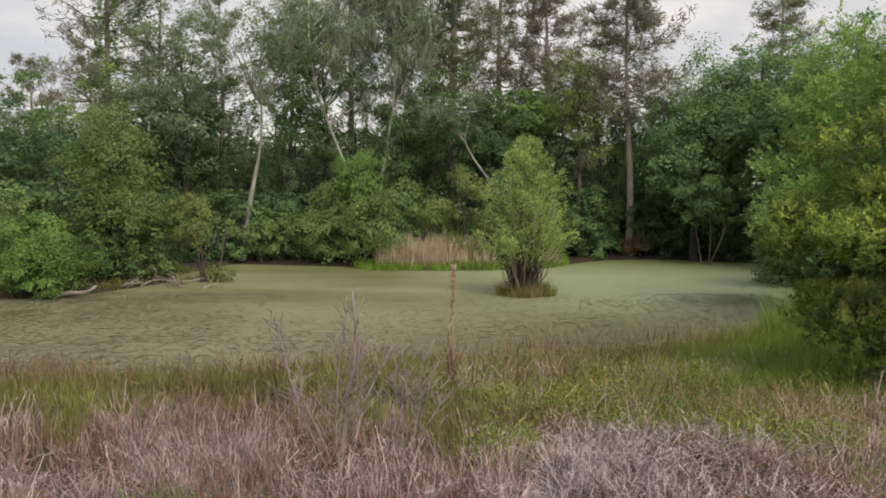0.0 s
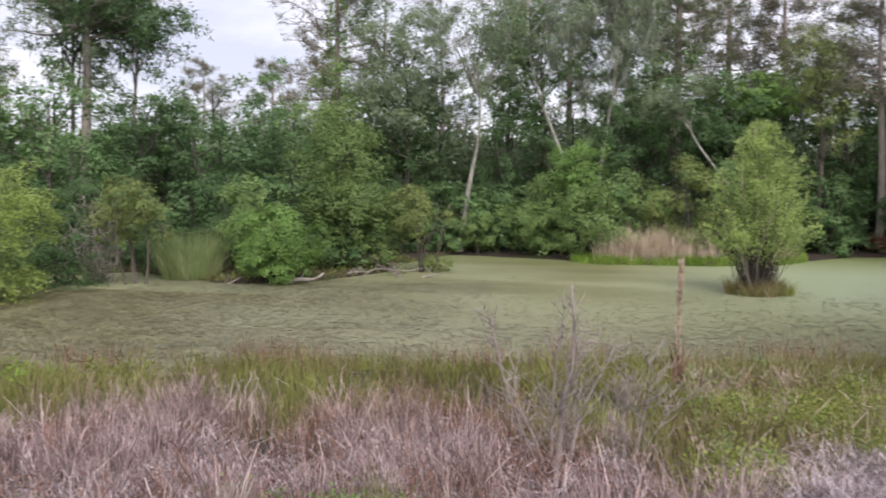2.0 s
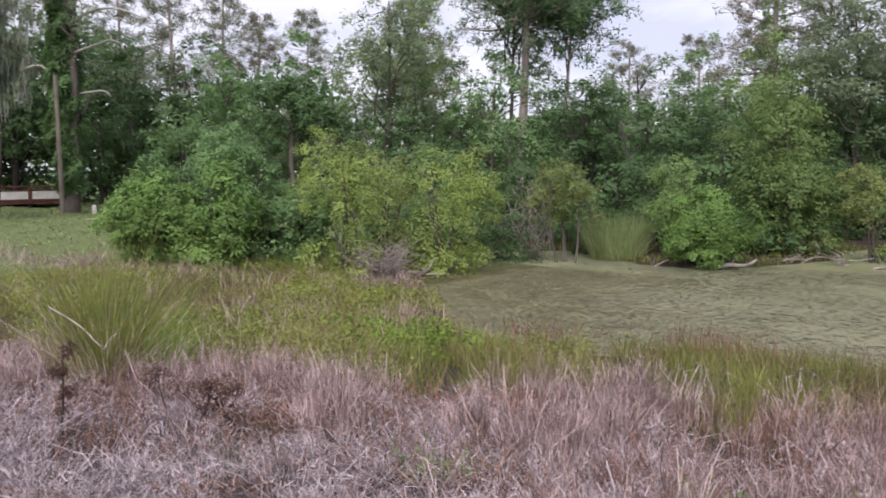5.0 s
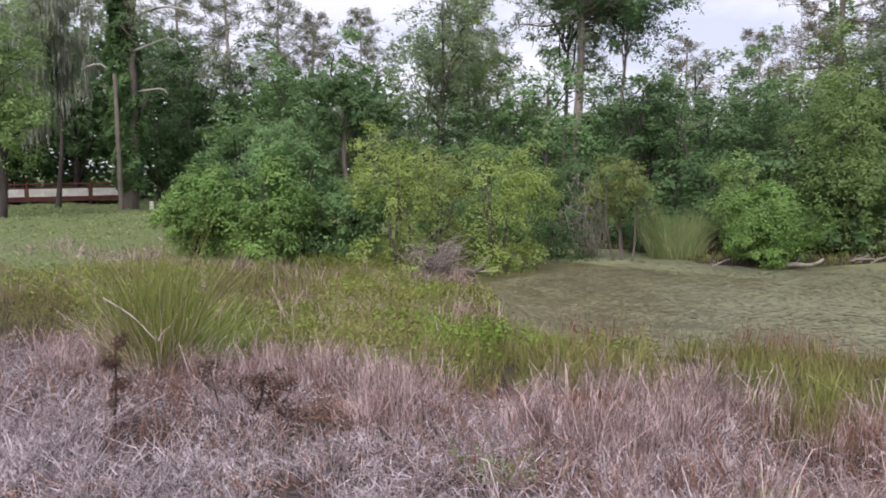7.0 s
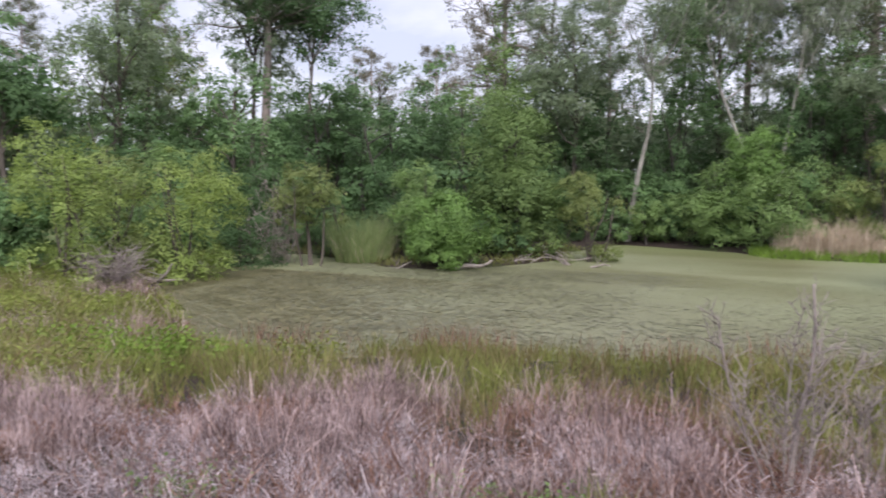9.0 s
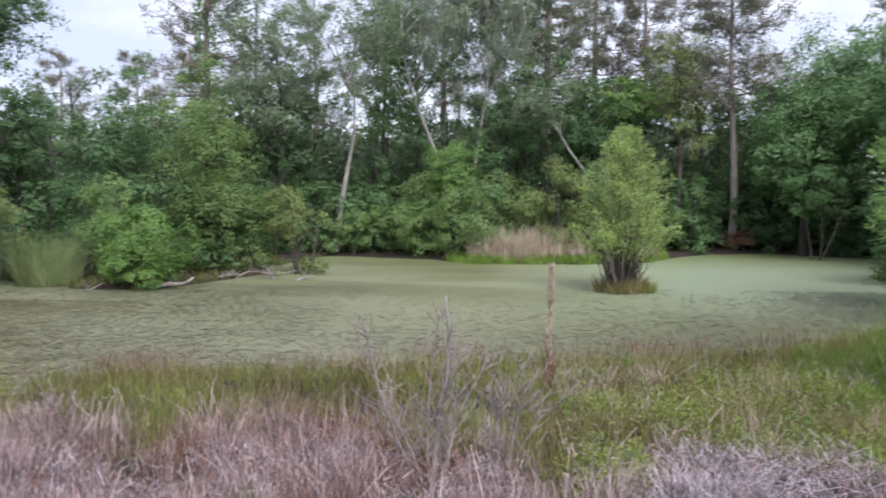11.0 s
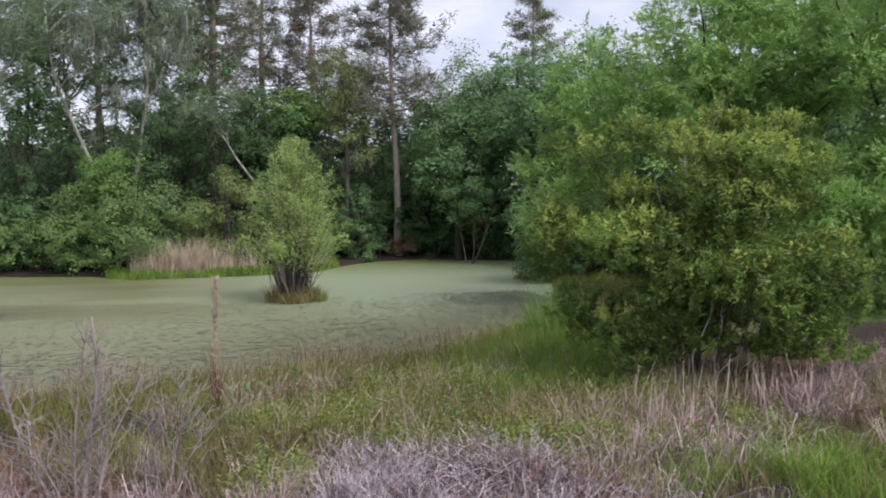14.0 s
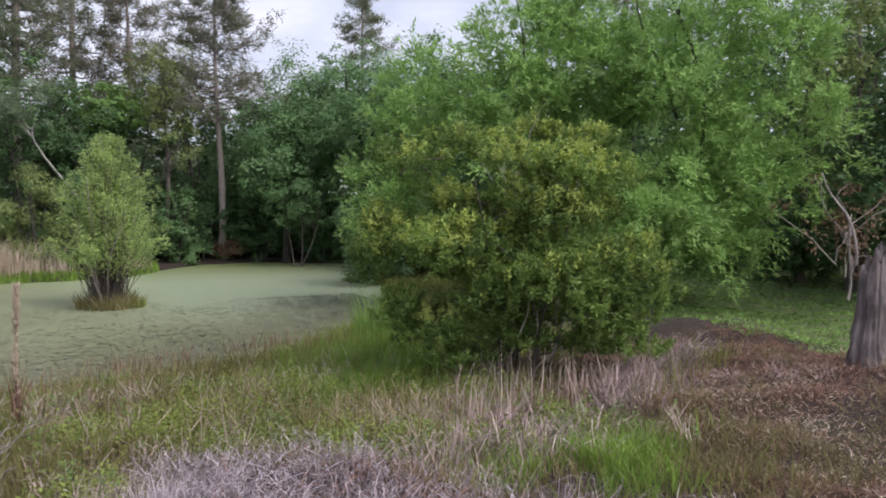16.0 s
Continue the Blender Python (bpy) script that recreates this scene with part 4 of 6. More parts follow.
def willow(place, lobes, n, per):
    """Thick sprays of narrow leaves that arch out and hang over at the tips."""
    t = thing("willow_tree", place, "large light green willow with drooping sprays", "tree")
    lb = np.concatenate([lobes_in(c, r, k, 0.36) for c, r, k in lobes])
    c, out = clusters(lb, n, 0.1)
    c[:, 2] = np.maximum(c[:, 2], 0.35)
    add_wood(t, frame_lines(5.0, 0.085, lb, c, (0.2, 0.4), 20, 120, 4), BARK_DARK)
    for a, e, r in (((1.6, -1.2, 2.0), (0.5, -1.2, 8.2), 0.07), ((1.0, -1.2, 5.2), (1.5, -1.5, 8.0), 0.035), ((1.2, -1.2, 4.2), (-0.4, -1.6, 6.6), 0.035), ((-1.6, 0.2, 2.0), (-2.2, 0.4, 7.2), 0.05)):
        part("limb", tube_mesh("limb", [(curve(a, e, 0, 0.035, 10), np.linspace(r, r * 0.25, 10), 7)]), BARK_DARK, t, "dark bare limb in the crown")
    sprays = n * 12
    way = unit(np.repeat(out, 12, 0) * (1.0, 1.0, 0.5) + rng.normal(size=(sprays, 3)) * 0.7 + (0, 0, 0.55))
    root = np.repeat(c, 12, 0) + rng.normal(size=(sprays, 3)) * (0.13, 0.13, 0.09)
    spray = np.repeat(np.arange(sprays), per // 12)
    k = spray // 12
    along = rng.random(len(spray))
    p = root[spray] + way[spray] * (along[:, None] * 0.42) - np.stack([0 * along, 0 * along, 0.16 * along ** 2], 1) + rng.normal(size=(len(k), 3)) * 0.03
    d = unit(way[spray] * 0.9 + 0.55 * sphere_dirs(len(k)) - (0, 0, 0.25))
    part("crown", leaf_mesh("crown", p, d, 0.5 * sphere_dirs(len(k)) + out[k] * 0.7 + (0, 0, 0.8), 0.125 * rng.uniform(0.7, 1.25, len(k)), 0.036, simple=True), LEAF_WILLOW, t)
    return t


willow(on_land(12.2, 15.0), [((-1.2, 0.8, 4.8), (2.9, 2.3, 3.1), 20), ((1.7, -2.2, 4.6), (2.5, 2.3, 3.4), 20), ((-3.4, 2.6, 3.2), (1.9, 1.7, 2.6), 12), ((0.8, -1.4, 1.9), (2.7, 2.2, 1.7), 16)], 1150, 144)


def myrtle(place):
    """A wide shrub of many stems, whose shoots end in rosettes of narrow leaves."""
    t = thing("wax_myrtle", place, "wide yellow-green shrub with glossy rosettes of leaves", "shrub")
    lb = np.concatenate([lobes_in((0.1, 0, 1.45), (2.0, 1.6, 1.15), 30, 0.24), lobes_in((0.15, 0.1, 2.35), (1.85, 1.25, 0.75), 26, 0.25), lobes_in((0.3, -0.1, 0.6), (1.5, 1.2, 0.3), 11, 0.28), lobes_in((-1.15, 0.7, 1.6), (0.75, 0.6, 0.65), 8, 0.32), lobes_in((-0.9, 0.5, 0.8), (0.7, 0.6, 0.45), 6, 0.34), lobes_in((0.3, 0.1, 3.1), (0.5, 0.4, 0.35), 4, 0.30), lobes_in((0.1, 0.1, 2.85), (1.3, 0.9, 0.35), 9, 0.28), lobes_in((0.1, -0.7, 1.3), (1.6, 0.6, 0.9), 13, 0.28)])
    n = 5000
    c, out = clusters(lb, n, 0.1)
    c[:, 2] = np.maximum(c[:, 2], 0.12)
    add_wood(t, frame_lines(2.4, 0.024, lb, c, (0, 0), 34, 200, 8), BARK, "stem")
    per = 17
    axis = unit(out * 0.7 + (0, 0, 0.9))
    # Young shoots kept to the crown's top; its light goes into their yellow too.
    tip = (out[:, 2] > 0.15) & (rng.random(n) < np.clip(c[:, 2] * 0.45 - 0.38, 0.02, 0.65))
    for name, ids, mat in (("crown", np.where(~tip)[0], LEAF_MYRTLE), ("young_shoot_crown", np.where(tip)[0], LEAF_SHOOT_LIT)):
        k = np.repeat(ids, per)
        d = unit(axis[k] * 0.55 + sphere_dirs(len(k)))
        p = c[k] + axis[k] * rng.uniform(-0.10, 0.04, len(k))[:, None] + rng.normal(size=(len(k), 3)) * 0.012
        part(name, leaf_mesh(name, p, d, axis[k] + 0.4 * sphere_dirs(len(k)), 0.070 * rng.uniform(0.65, 1.2, len(k)), 0.025), mat, t, "yellowish young leaves, light on the top put into their colour" if mat is LEAF_SHOOT_LIT else "")
    m = 30
    a = rng.uniform(0, 2 * np.pi, m)
    dead = [(curve((np.cos(q) * 0.35, np.sin(q) * 0.35, 0.05), (np.cos(q) * rng.uniform(0.4, 0.9), np.sin(q) * rng.uniform(0.4, 0.9), rng.uniform(0.5, 1.2)), 0, 0.08), np.linspace(0.012, 0.004, 6), 4) for q in a]
    stuff(part("dead_stem_work", tube_mesh("dead_stem_work", dead), DEADWOOD, t, "bare grey stems"))
    top = []
    for i in range(22):
        b = np.array([rng.uniform(-0.55, 0.35), rng.uniform(-0.2, 0.3), 2.2])
        top.append((curve(b, b + (rng.normal() * 0.3, rng.normal() * 0.3, rng.uniform(0.4, 0.8)), 0, 0.04), np.linspace(0.007, 0.003, 6), 4))
    for line in top:
        part("dead_twig", tube_mesh("dead_twig", [line]), DEADWOOD, t, "bare grey twig in the crown")
    return t


myrtle(on_land(5.62, 8.2)).scale = (1.10, 1.05, 1.04)

# ---- woods beside the willow ----
for rx_, ry_, rz_, rr_, rh_, rm_, rl_ in ((18.4, 13.0, 4.4, 2.2, 3.6, LEAF_OLIVE, "tall olive-brown tree"), (20.2, 15.5, 4.6, 2.4, 3.8, LEAF_OAK, "tall dark tree"), (19.6, 9.8, 4.4, 2.2, 3.6, LEAF_OLIVE, "tall olive-brown tree"),
                                          (16.4, 18.6, 4.2, 2.4, 3.4, LEAF_OAK, "tall dark tree"), (22.5, 12.5, 4.2, 2.4, 3.8, LEAF_DARK, "shady dark tree"), (15.6, 22.6, 4.2, 2.4, 3.4, LEAF_OAK, "tall dark tree"), (17.4, 21.4, 5.8, 2.6, 3.8, LEAF_OAK, "tall dark tree"), (20.4, 18.8, 6.0, 2.8, 4.2, LEAF_OAK, "tall dark tree"), (22.6, 15.6, 6.0, 2.8, 4.4, LEAF_OAK, "tall dark tree"), (13.4, 25.4, 4.8, 2.2, 3.2, LEAF_OAK, "tall dark tree"),
                                          (21.5, 7.0, 4.2, 2.4, 3.8, LEAF_DARK, "shady dark tree"), (19.0, 17.5, 1.4, 1.6, 1.3, LEAF_DARK, "shady shrub"), (18.6, 14.6, 1.1, 1.3, 1.0, LEAF_DARK, "shady shrub"), (17.9, 11.2, 3.0, 1.8, 2.4, LEAF_DARK, "shady dark tree"), (21.0, 9.6, 3.4, 2.2, 3.0, LEAF_DARK, "shady dark tree"), (18.8, 8.2, 1.6, 1.4, 1.4, LEAF_DARK, "shady shrub"), (20.4, 11.0, 1.2, 1.5, 1.2, LEAF_DARK, "shady shrub")):
    broad_tree("woodland_tree", rl_ + " beside the willow", "tree", on_land(rx_, ry_), (rz_, rr_, rr_, rh_), 16, 480, 14, (0.18, 0.09), BARK, 0.13, (0, 0), rm_, 1, 0.28, group="woods beside the willow", twigs=40)

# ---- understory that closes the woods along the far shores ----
# dark leaf colours paint the shade under the trees into these shrubs
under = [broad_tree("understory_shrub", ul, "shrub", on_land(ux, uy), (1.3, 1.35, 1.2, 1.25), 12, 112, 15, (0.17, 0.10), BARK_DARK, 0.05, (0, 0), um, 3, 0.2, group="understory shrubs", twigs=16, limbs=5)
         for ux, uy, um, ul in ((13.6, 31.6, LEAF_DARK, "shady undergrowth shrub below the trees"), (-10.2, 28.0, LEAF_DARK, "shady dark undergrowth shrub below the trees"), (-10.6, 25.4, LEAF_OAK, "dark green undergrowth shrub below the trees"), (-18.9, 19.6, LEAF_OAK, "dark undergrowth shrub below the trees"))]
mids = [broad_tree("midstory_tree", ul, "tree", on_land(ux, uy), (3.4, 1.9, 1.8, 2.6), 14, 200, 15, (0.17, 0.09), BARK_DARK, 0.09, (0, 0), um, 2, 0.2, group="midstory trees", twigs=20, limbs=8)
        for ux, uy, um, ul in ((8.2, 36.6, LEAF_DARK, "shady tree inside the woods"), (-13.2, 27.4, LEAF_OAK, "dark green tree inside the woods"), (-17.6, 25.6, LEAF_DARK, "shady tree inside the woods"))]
count = 0
for i in range(400):
    ux, uy = -24 + 42 * (i * 0.6180339 % 1), 15 + 26 * (i * 0.7548776 % 1)
    d = float(from_shore(ux, uy))
    reedy = -2.6 < ux < 5.4 and uy < 29.8
    if 1.0 < d < 9.0 and not reedy and (uy > 19 or ux < -14.5) and (ux < 11 or uy > 21):
        count += 1
        s = 0.75 + 0.5 * (i * 0.377 % 1)
        if d < 3.6:
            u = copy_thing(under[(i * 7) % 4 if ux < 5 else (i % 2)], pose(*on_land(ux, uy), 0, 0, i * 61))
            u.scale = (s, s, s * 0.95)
        elif i % 6 == 1:
            u = copy_thing(mids[(i * 5) % 3 if ux < 5 else i % 2 * 0], pose(*on_land(ux, uy), 0, 0, i * 61))
            u.scale = (s, s, s * 0.78)

# ---- woods in the distance ----
proto = broad_tree("background_tree", "distant woodland tree in full leaf", "tree", on_land(-2.0, 43.0), (4.0, 2.4, 2.4, 3.6), 14, 130, 14, (0.28, 0.16), BARK_DARK, 0.14, (0, 0), LEAF_OAK, 1, 0.36, group="background woods", twigs=10)
proto2 = broad_tree("background_tree", "distant grey-green woodland tree", "tree", on_land(-8.0, 42.0), (4.4, 2.2, 2.2, 3.6), 14, 120, 14, (0.28, 0.15), BARK_DARK, 0.14, (0, 0), LEAF_CYPRESS, 1, 0.36, group="background woods", twigs=10)
for i in range(34):
    a = radians(-72 + 162 * (i + 0.5) / 34)
    rad = 44 + 10 * (i * 0.618 % 1)
    bx, by = -math.sin(a) * rad, math.cos(a) * rad
    s = 0.75 + 0.5 * (i * 0.377 % 1)
    b = copy_thing(proto if i % 3 else proto2, pose(*on_land(bx, by), 0, 0, i * 77))
    b.scale = (s * 1.15, s * 1.15, s)

n = 15000
a = np.radians(rng.uniform(-80, 95, n))
rad = rng.uniform(50, 66, n)
bx, by = -np.sin(a) * rad, np.cos(a) * rad
top = 2.6 + 2.6 * drift(bx, by, 0.35, 2.0) + 1.2 * drift(bx, by, 1.3, 1.0)
bz = land(bx, by) + top * rng.random(n) ** 0.7
belt = leaf_mesh("far_woods", np.stack([bx, by, bz], 1), sphere_dirs(n) * (1, 1, 0.6), sphere_dirs(n) + (0, 0, 0.8), rng.uniform(0.35, 0.8, n), 0.38, simple=True)
tagged(part("far_woods", belt, LEAF_OAK), "dense distant woods closing the view", "woods", kind="stuff")


def wood_mass(label, a0, a1, r0, r1, low, high, n, size, material):
    """The leafy depth of a wood, too dense to tell its trees apart."""
    a = np.radians(rng.uniform(a0, a1, n))
    r = rng.uniform(r0, r1, n)
    x, y = -np.sin(a) * r, np.cos(a) * r
    top = low + (high - low) * drift(x, y, 0.5, 1.2) * (0.5 + 0.5 * drift(x, y, 1.7, 0.3))
    z = land(x, y) + top * rng.random(n) ** 0.8
    me = leaf_mesh("far_woods", np.stack([x, y, z], 1), sphere_dirs(n) * (1, 1, 0.6), sphere_dirs(n) + (0, 0, 0.8), rng.uniform(0.5, 1.0, n) * size, size * 0.55, simple=True)
    return tagged(part("far_woods", me, material), label, "woods", kind="stuff")


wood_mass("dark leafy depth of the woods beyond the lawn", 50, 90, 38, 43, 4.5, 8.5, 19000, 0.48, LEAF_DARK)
wood_mass("tall grey-green leafy depth of the woods behind the pond", -16, 24, 39, 45, 3.4, 6.8, 30000, 0.46, LEAF_CYPRESS)
# low shrubs whose dark colour paints the shade below the crowns
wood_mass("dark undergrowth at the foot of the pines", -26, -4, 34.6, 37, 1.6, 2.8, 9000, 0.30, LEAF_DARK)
wood_mass("dark green leafy depth behind the oaks", -31, -14, 34.5, 38, 4.6, 7.4, 9000, 0.34, LEAF_OAK_LIT)
wood_mass("grey-green leafy depth of the woods behind the inlet", 22, 50, 38, 44, 2.6, 5.2, 16000, 0.42, LEAF_OAK)
wood_mass("dark leafy depth of the woods behind the willow", -68, -30, 28, 34, 4.5, 9.0, 18000, 0.46, LEAF_OAK)

# ---- grasses and floating leaves ----
def field(name, label, pts, h, w, lean, material, wind=(0, 0), kink=0.5, category="grass"):
    n = len(pts)
    hh = h[0] + (h[1] - h[0]) * rng.beta(2, 2, n)
    bend = rng.normal(size=(n, 2)) * lean * hh[:, None] + np.array(wind) * hh[:, None]
    ob = part(name, blade_mesh(name, pts - (0, 0, 0.02), hh, rng.uniform(w[0], w[1], n), bend, kink=kink), material)
    return tagged(ob, label, category, kind="stuff")


def az(x, y):
    return np.degrees(np.arctan2(-x, y))


def seen(x, y):
    a = az(x, y)
    return (a > -64) & (a < 86)


def clumped(n, per, radius, x0, x1, y0, y1, keep):
    """Blades in tufts: their feet, and for each blade its tuft's own lean and height."""
    f = scatter(n, x0, x1, y0, y1, keep)
    k = np.repeat(np.arange(len(f)), per)
    o = rng.normal(size=(len(k), 2)) * radius
    p = f[k].copy()
    p[:, :2] += o
    p[:, 2] = land(p[:, 0], p[:, 1])
    lean = rng.normal(size=(len(f), 2))
    tall = rng.uniform(0.55, 1.25, len(f))
    return p, o / radius, lean[k], tall[k]


def tufted(name, label, data, h, w, spray, tilt, material, loose=0.15, kink=0.55, category="dead grass"):
    p, o, lean, tall = data
    n = len(p)
    hh = (h[0] + (h[1] - h[0]) * rng.beta(2, 2, n)) * tall
    bend = (o * spray + lean * tilt + rng.normal(size=(n, 2)) * loose) * hh[:, None]
    hh = hh / np.sqrt(1 + ((bend / hh[:, None]) ** 2).sum(1))
    ob = part(name, blade_mesh(name, p - (0, 0, 0.02), hh, rng.uniform(w[0], w[1], n), bend, kink=kink), material)
    return tagged(ob, label, category, kind="stuff")


def ragged(x, y):
    """The straw's uneven rim: positive inside."""
    hole = 2.2 * np.exp(-((x - 0.35) / 0.42) ** 2 - ((y - 5.5) / 0.8) ** 2) + 4.5 * np.exp(-((x + 1.75) / 0.75) ** 2 - ((y - 4.45) / 0.36) ** 2)
    return straw_edge(x) - hole + 0.9 * (drift(x, y, 2.3) - 0.5) + 0.5 * (drift(x, y, 5.1, 2.0) - 0.5) - y


def thatch(name, label, n, x0, x1, y0, y1, keep, depth, length, width, steep, material, comb=9.0):
    """Tangled dead stems that lean over one another in a loose layer, combed by rain and wind."""
    p = scatter(n, x0, x1, y0, y1, keep)
    m = len(p)
    u = rng.random(m)
    p[:, 2] += u ** 1.3 * depth * (0.15 + 0.8 * drift(p[:, 0], p[:, 1], 3.1, 1.9) + 0.6 * drift(p[:, 0], p[:, 1], 7.3, 0.4))
    a = 5.0 * drift(p[:, 0], p[:, 1], 0.8, 0.9) + 3.2 * drift(p[:, 0], p[:, 1], 2.6, 2.9) + rng.normal(size=m) * comb
    d = np.stack([np.cos(a), np.sin(a), rng.normal(size=m) * steep + 0.55], 1)
    ob = part(name, leaf_mesh(name, p, d, sphere_dirs(m) + (0, 0, 1.0), rng.uniform(length[0], length[1], m), rng.uniform(width[0], width[1], m), 0.10, True), material)
    return tagged(ob, label, "dead grass", kind="stuff")


def curled(name, label, data, h, w, spray, tilt, curl, material, loose=0.2):
    """Tufts of dry ribbons that arch over and curl down at the tips."""
    p, o, lean, tall = data
    n = len(p)
    hh = ((h[0] + (h[1] - h[0]) * rng.beta(1.6, 2.2, n)) * tall)[:, None]
    b = np.zeros((n, 3))
    b[:, :2] = (o * spray + lean * tilt + rng.normal(size=(n, 2)) * loose) * hh
    hh = hh / np.sqrt(1 + ((b / hh) ** 2).sum(1, keepdims=True)) ** 0.7
    up = np.array([0, 0, 1.0])
    a = rng.uniform(0, 2 * np.pi, n)
    s = np.stack([np.cos(a), np.sin(a), rng.normal(size=n) * 0.25], 1) * (rng.uniform(w[0], w[1], n) / 2)[:, None]
    p = p - (0, 0, 0.02)
    kink = rng.normal(size=(n, 3)) * (0.07, 0.07, 0.03) * hh
    m = p + up * hh * 0.55 + b * 0.25 + kink
    k = p + up * hh * 0.95 + b * 0.75 - kink * 0.7
    t = p + up * hh * (1.0 - curl * rng.uniform(-0.5, 1.0, (n, 1))) + b * 1.3 + kink
    v = np.stack([p - s * 0.7, p + s * 0.7, m - s, m + s, k - s * 0.7, k + s * 0.7, t], 1)
    i = np.arange(n)[:, None] * 7
    q = np.concatenate([i + np.array([[0, 1, 3, 2]]), i + np.array([[2, 3, 5, 4]])])
    return tagged(part(name, mesh_of(name, v, q, i + np.array([[4, 5, 6]])), material), label, "dead grass", kind="stuff")


def far_enough(x, y):
    return np.hypot(x, y) > 3.3


def rim(x, y, a, b):
    """1 where the straw's rim lies between a and b metres further on."""
    r = ragged(x, y)
    return (r > a) & (r < b) & seen(x, y) & far_enough(x, y)


thatch("reddish_thatch", "reddish brown dead grass, tangled on the bank", 150000, -11, 4.6, 0.2, 8.4, lambda x, y: rim(x, y, 0, 9) * np.clip(1.6 * drift(x, y, 1.5, 2.6) - 0.35, 0.05, 1) * np.where(ragged(x, y) > 1.8, 0.3, 1), 0.16, (0.07, 0.20), (0.006, 0.011), 0.5, STRAW_RED, 1.4)
curled("matted_straw", "lavender grey dead grass, matted and curled",
       clumped(4600, 26, 0.085, -11, 4.6, 0.2, 7.6, lambda x, y: rim(x, y, np.where(x > 0.4, 0.15, 0.9), 9) * np.where(x > 0.3, 0.9, np.clip(2.4 * drift(x, y, 3.6, 1.0) - 0.35, 0.12, 1) * (0.55 + 0.45 * (drift(x, y, 0.9, 4.0) > 0.4)))),
       (0.12, 0.34), (0.0032, 0.0070), 0.6, 0.35, 0.8, STRAW_GREY, 0.42)
thatch("crumbled_stems", "short broken lavender grey stems lying in the straw", 260000, -11, 4.6, 0.2, 7.6, lambda x, y: rim(x, y, np.where(x > 0.4, 0.15, 0.7), 9) * np.clip(2.2 * drift(x, y, 3.6, 1.0) - 0.3, 0.04, 1) * np.clip(2.6 * drift(x, y, 7.9, 2.7) - 0.5, 0.08, 1), 0.26, (0.05, 0.13), (0.0035, 0.0075), 0.7, STRAW_GREY, 2.2)
curled("standing_straw", "pale pinkish dead straw standing on the bank",
       clumped(3400, 25, 0.06, -9.5, 0.6, 2.6, 8.4, lambda x, y: rim(x, y, -0.1, 2.0) * np.clip(3.0 * drift(x, y, 2.6, 0.7) - 1.0, 0, 1) * np.where((x > -3.4) & (x < -0.4), 0.6, 1)), (0.22, 0.58), (0.003, 0.007), 0.14, 0.12, 0.2, STRAW, 0.10)
curled("reddish_straw", "reddish dead grass standing on the bank",
       clumped(3400, 14, 0.07, -11, 4.6, 0.2, 8.4, lambda x, y: rim(x, y, -0.2, 3.2) * np.where((x > -3.6) & (x < -0.3), 0.9, (0.1 + 0.7 * drift(x, y, 1.6, 2.0)) * np.where(x > 0.5, 0.25, 1))), (0.15, 0.46), (0.003, 0.007), 0.25, 0.2, 0.4, STRAW_RED, 0.22)
curled("long_straws", "single long pale straws leaning over the dead grass",
       clumped(130, 3, 0.10, -10, 4.2, 2.0, 8.0, lambda x, y: rim(x, y, -0.1, 3.5) * np.where(x > 0.4, 0.25, 0.8)), (0.4, 0.7), (0.003, 0.006), 0.3, 0.35, 0.3, STRAW_PALE, 0.3)
tufted("green_rushes", "yellow-green rushes growing along the water's edge",
       clumped(9500, 13, 0.07, -12, 8.5, 4.5, 17.0, lambda x, y: seen(x, y) * (ragged(x, y) < 0.1) * (from_shore(x, y) > np.where(x < -6.5, 0.15, -1.3 + 1.2 * drift(x, y, 2.5))) * (from_shore(x, y) < 7) * np.where(x > -7.6, 1.0, 0.3) * np.where((x > 0.2) & (y < 10), 0.5, 1.0) * (0.15 + 0.85 * drift(x, y, 1.6, 2.0)) * (x < 9.0) * (y < 17.5)),
       (0.16, 0.42), (0.008, 0.015), 0.2, 0.18, RUSH, 0.14, category="rushes")
tufted("dry_rushes", "brownish seed grass among the rushes",
       clumped(5200, 12, 0.07, -12, 7.5, 5.0, 16.0, lambda x, y: seen(x, y) * (ragged(x, y) < 0.3) * (from_shore(x, y) > np.where(x < -6.5, 0.2, -1.0)) * (from_shore(x, y) < 7) * drift(x, y, 1.7, 4.0) * (x < 6.8) * np.where((x > 3.6) & (y < 8.2), 0.08, np.where(x > 0.4, 0.5, 1))),
       (0.2, 0.5), (0.007, 0.013), 0.25, 0.25, RUSH_DRY, 0.15, category="rushes")
pts = scatter(12000, -9, 5, 8.0, 13.5, lambda x, y: np.exp(-((from_shore(x, y) - 0.6) / 0.9) ** 2) * np.clip(drift(x, y, 2.3, 5.0) * 2.2 - 0.9, 0, 1))
field("red_seed_heads", "reddish seed heads above the rushes", pts + (0, 0, 0.25), (0.12, 0.42), (0.004, 0.008), 0.3, STRAW_RED, (0.05, 0), 0.5, "grass")
pts = scatter(120000, -19, -8.5, 1.5, 18, lambda x, y: seen(x, y) * (from_shore(x, y) > 0.1) * (np.hypot(x, y) < 18.5) * (y > np.where(x > -11, straw_edge(x), -9)) * (0.25 + 0.75 * drift(x, y, 0.8, 1.0)) * np.clip(1.4 - np.hypot(x, y) / 26, 0.2, 1))
cut = rng.random(len(pts)) < 0.4
field("wet_meadow_grass", "olive meadow grass of the marshy bank", pts[cut], (0.10, 0.36), (0.006, 0.011), 0.4, RUSH_DRY, (0.05, 0), 0.5)
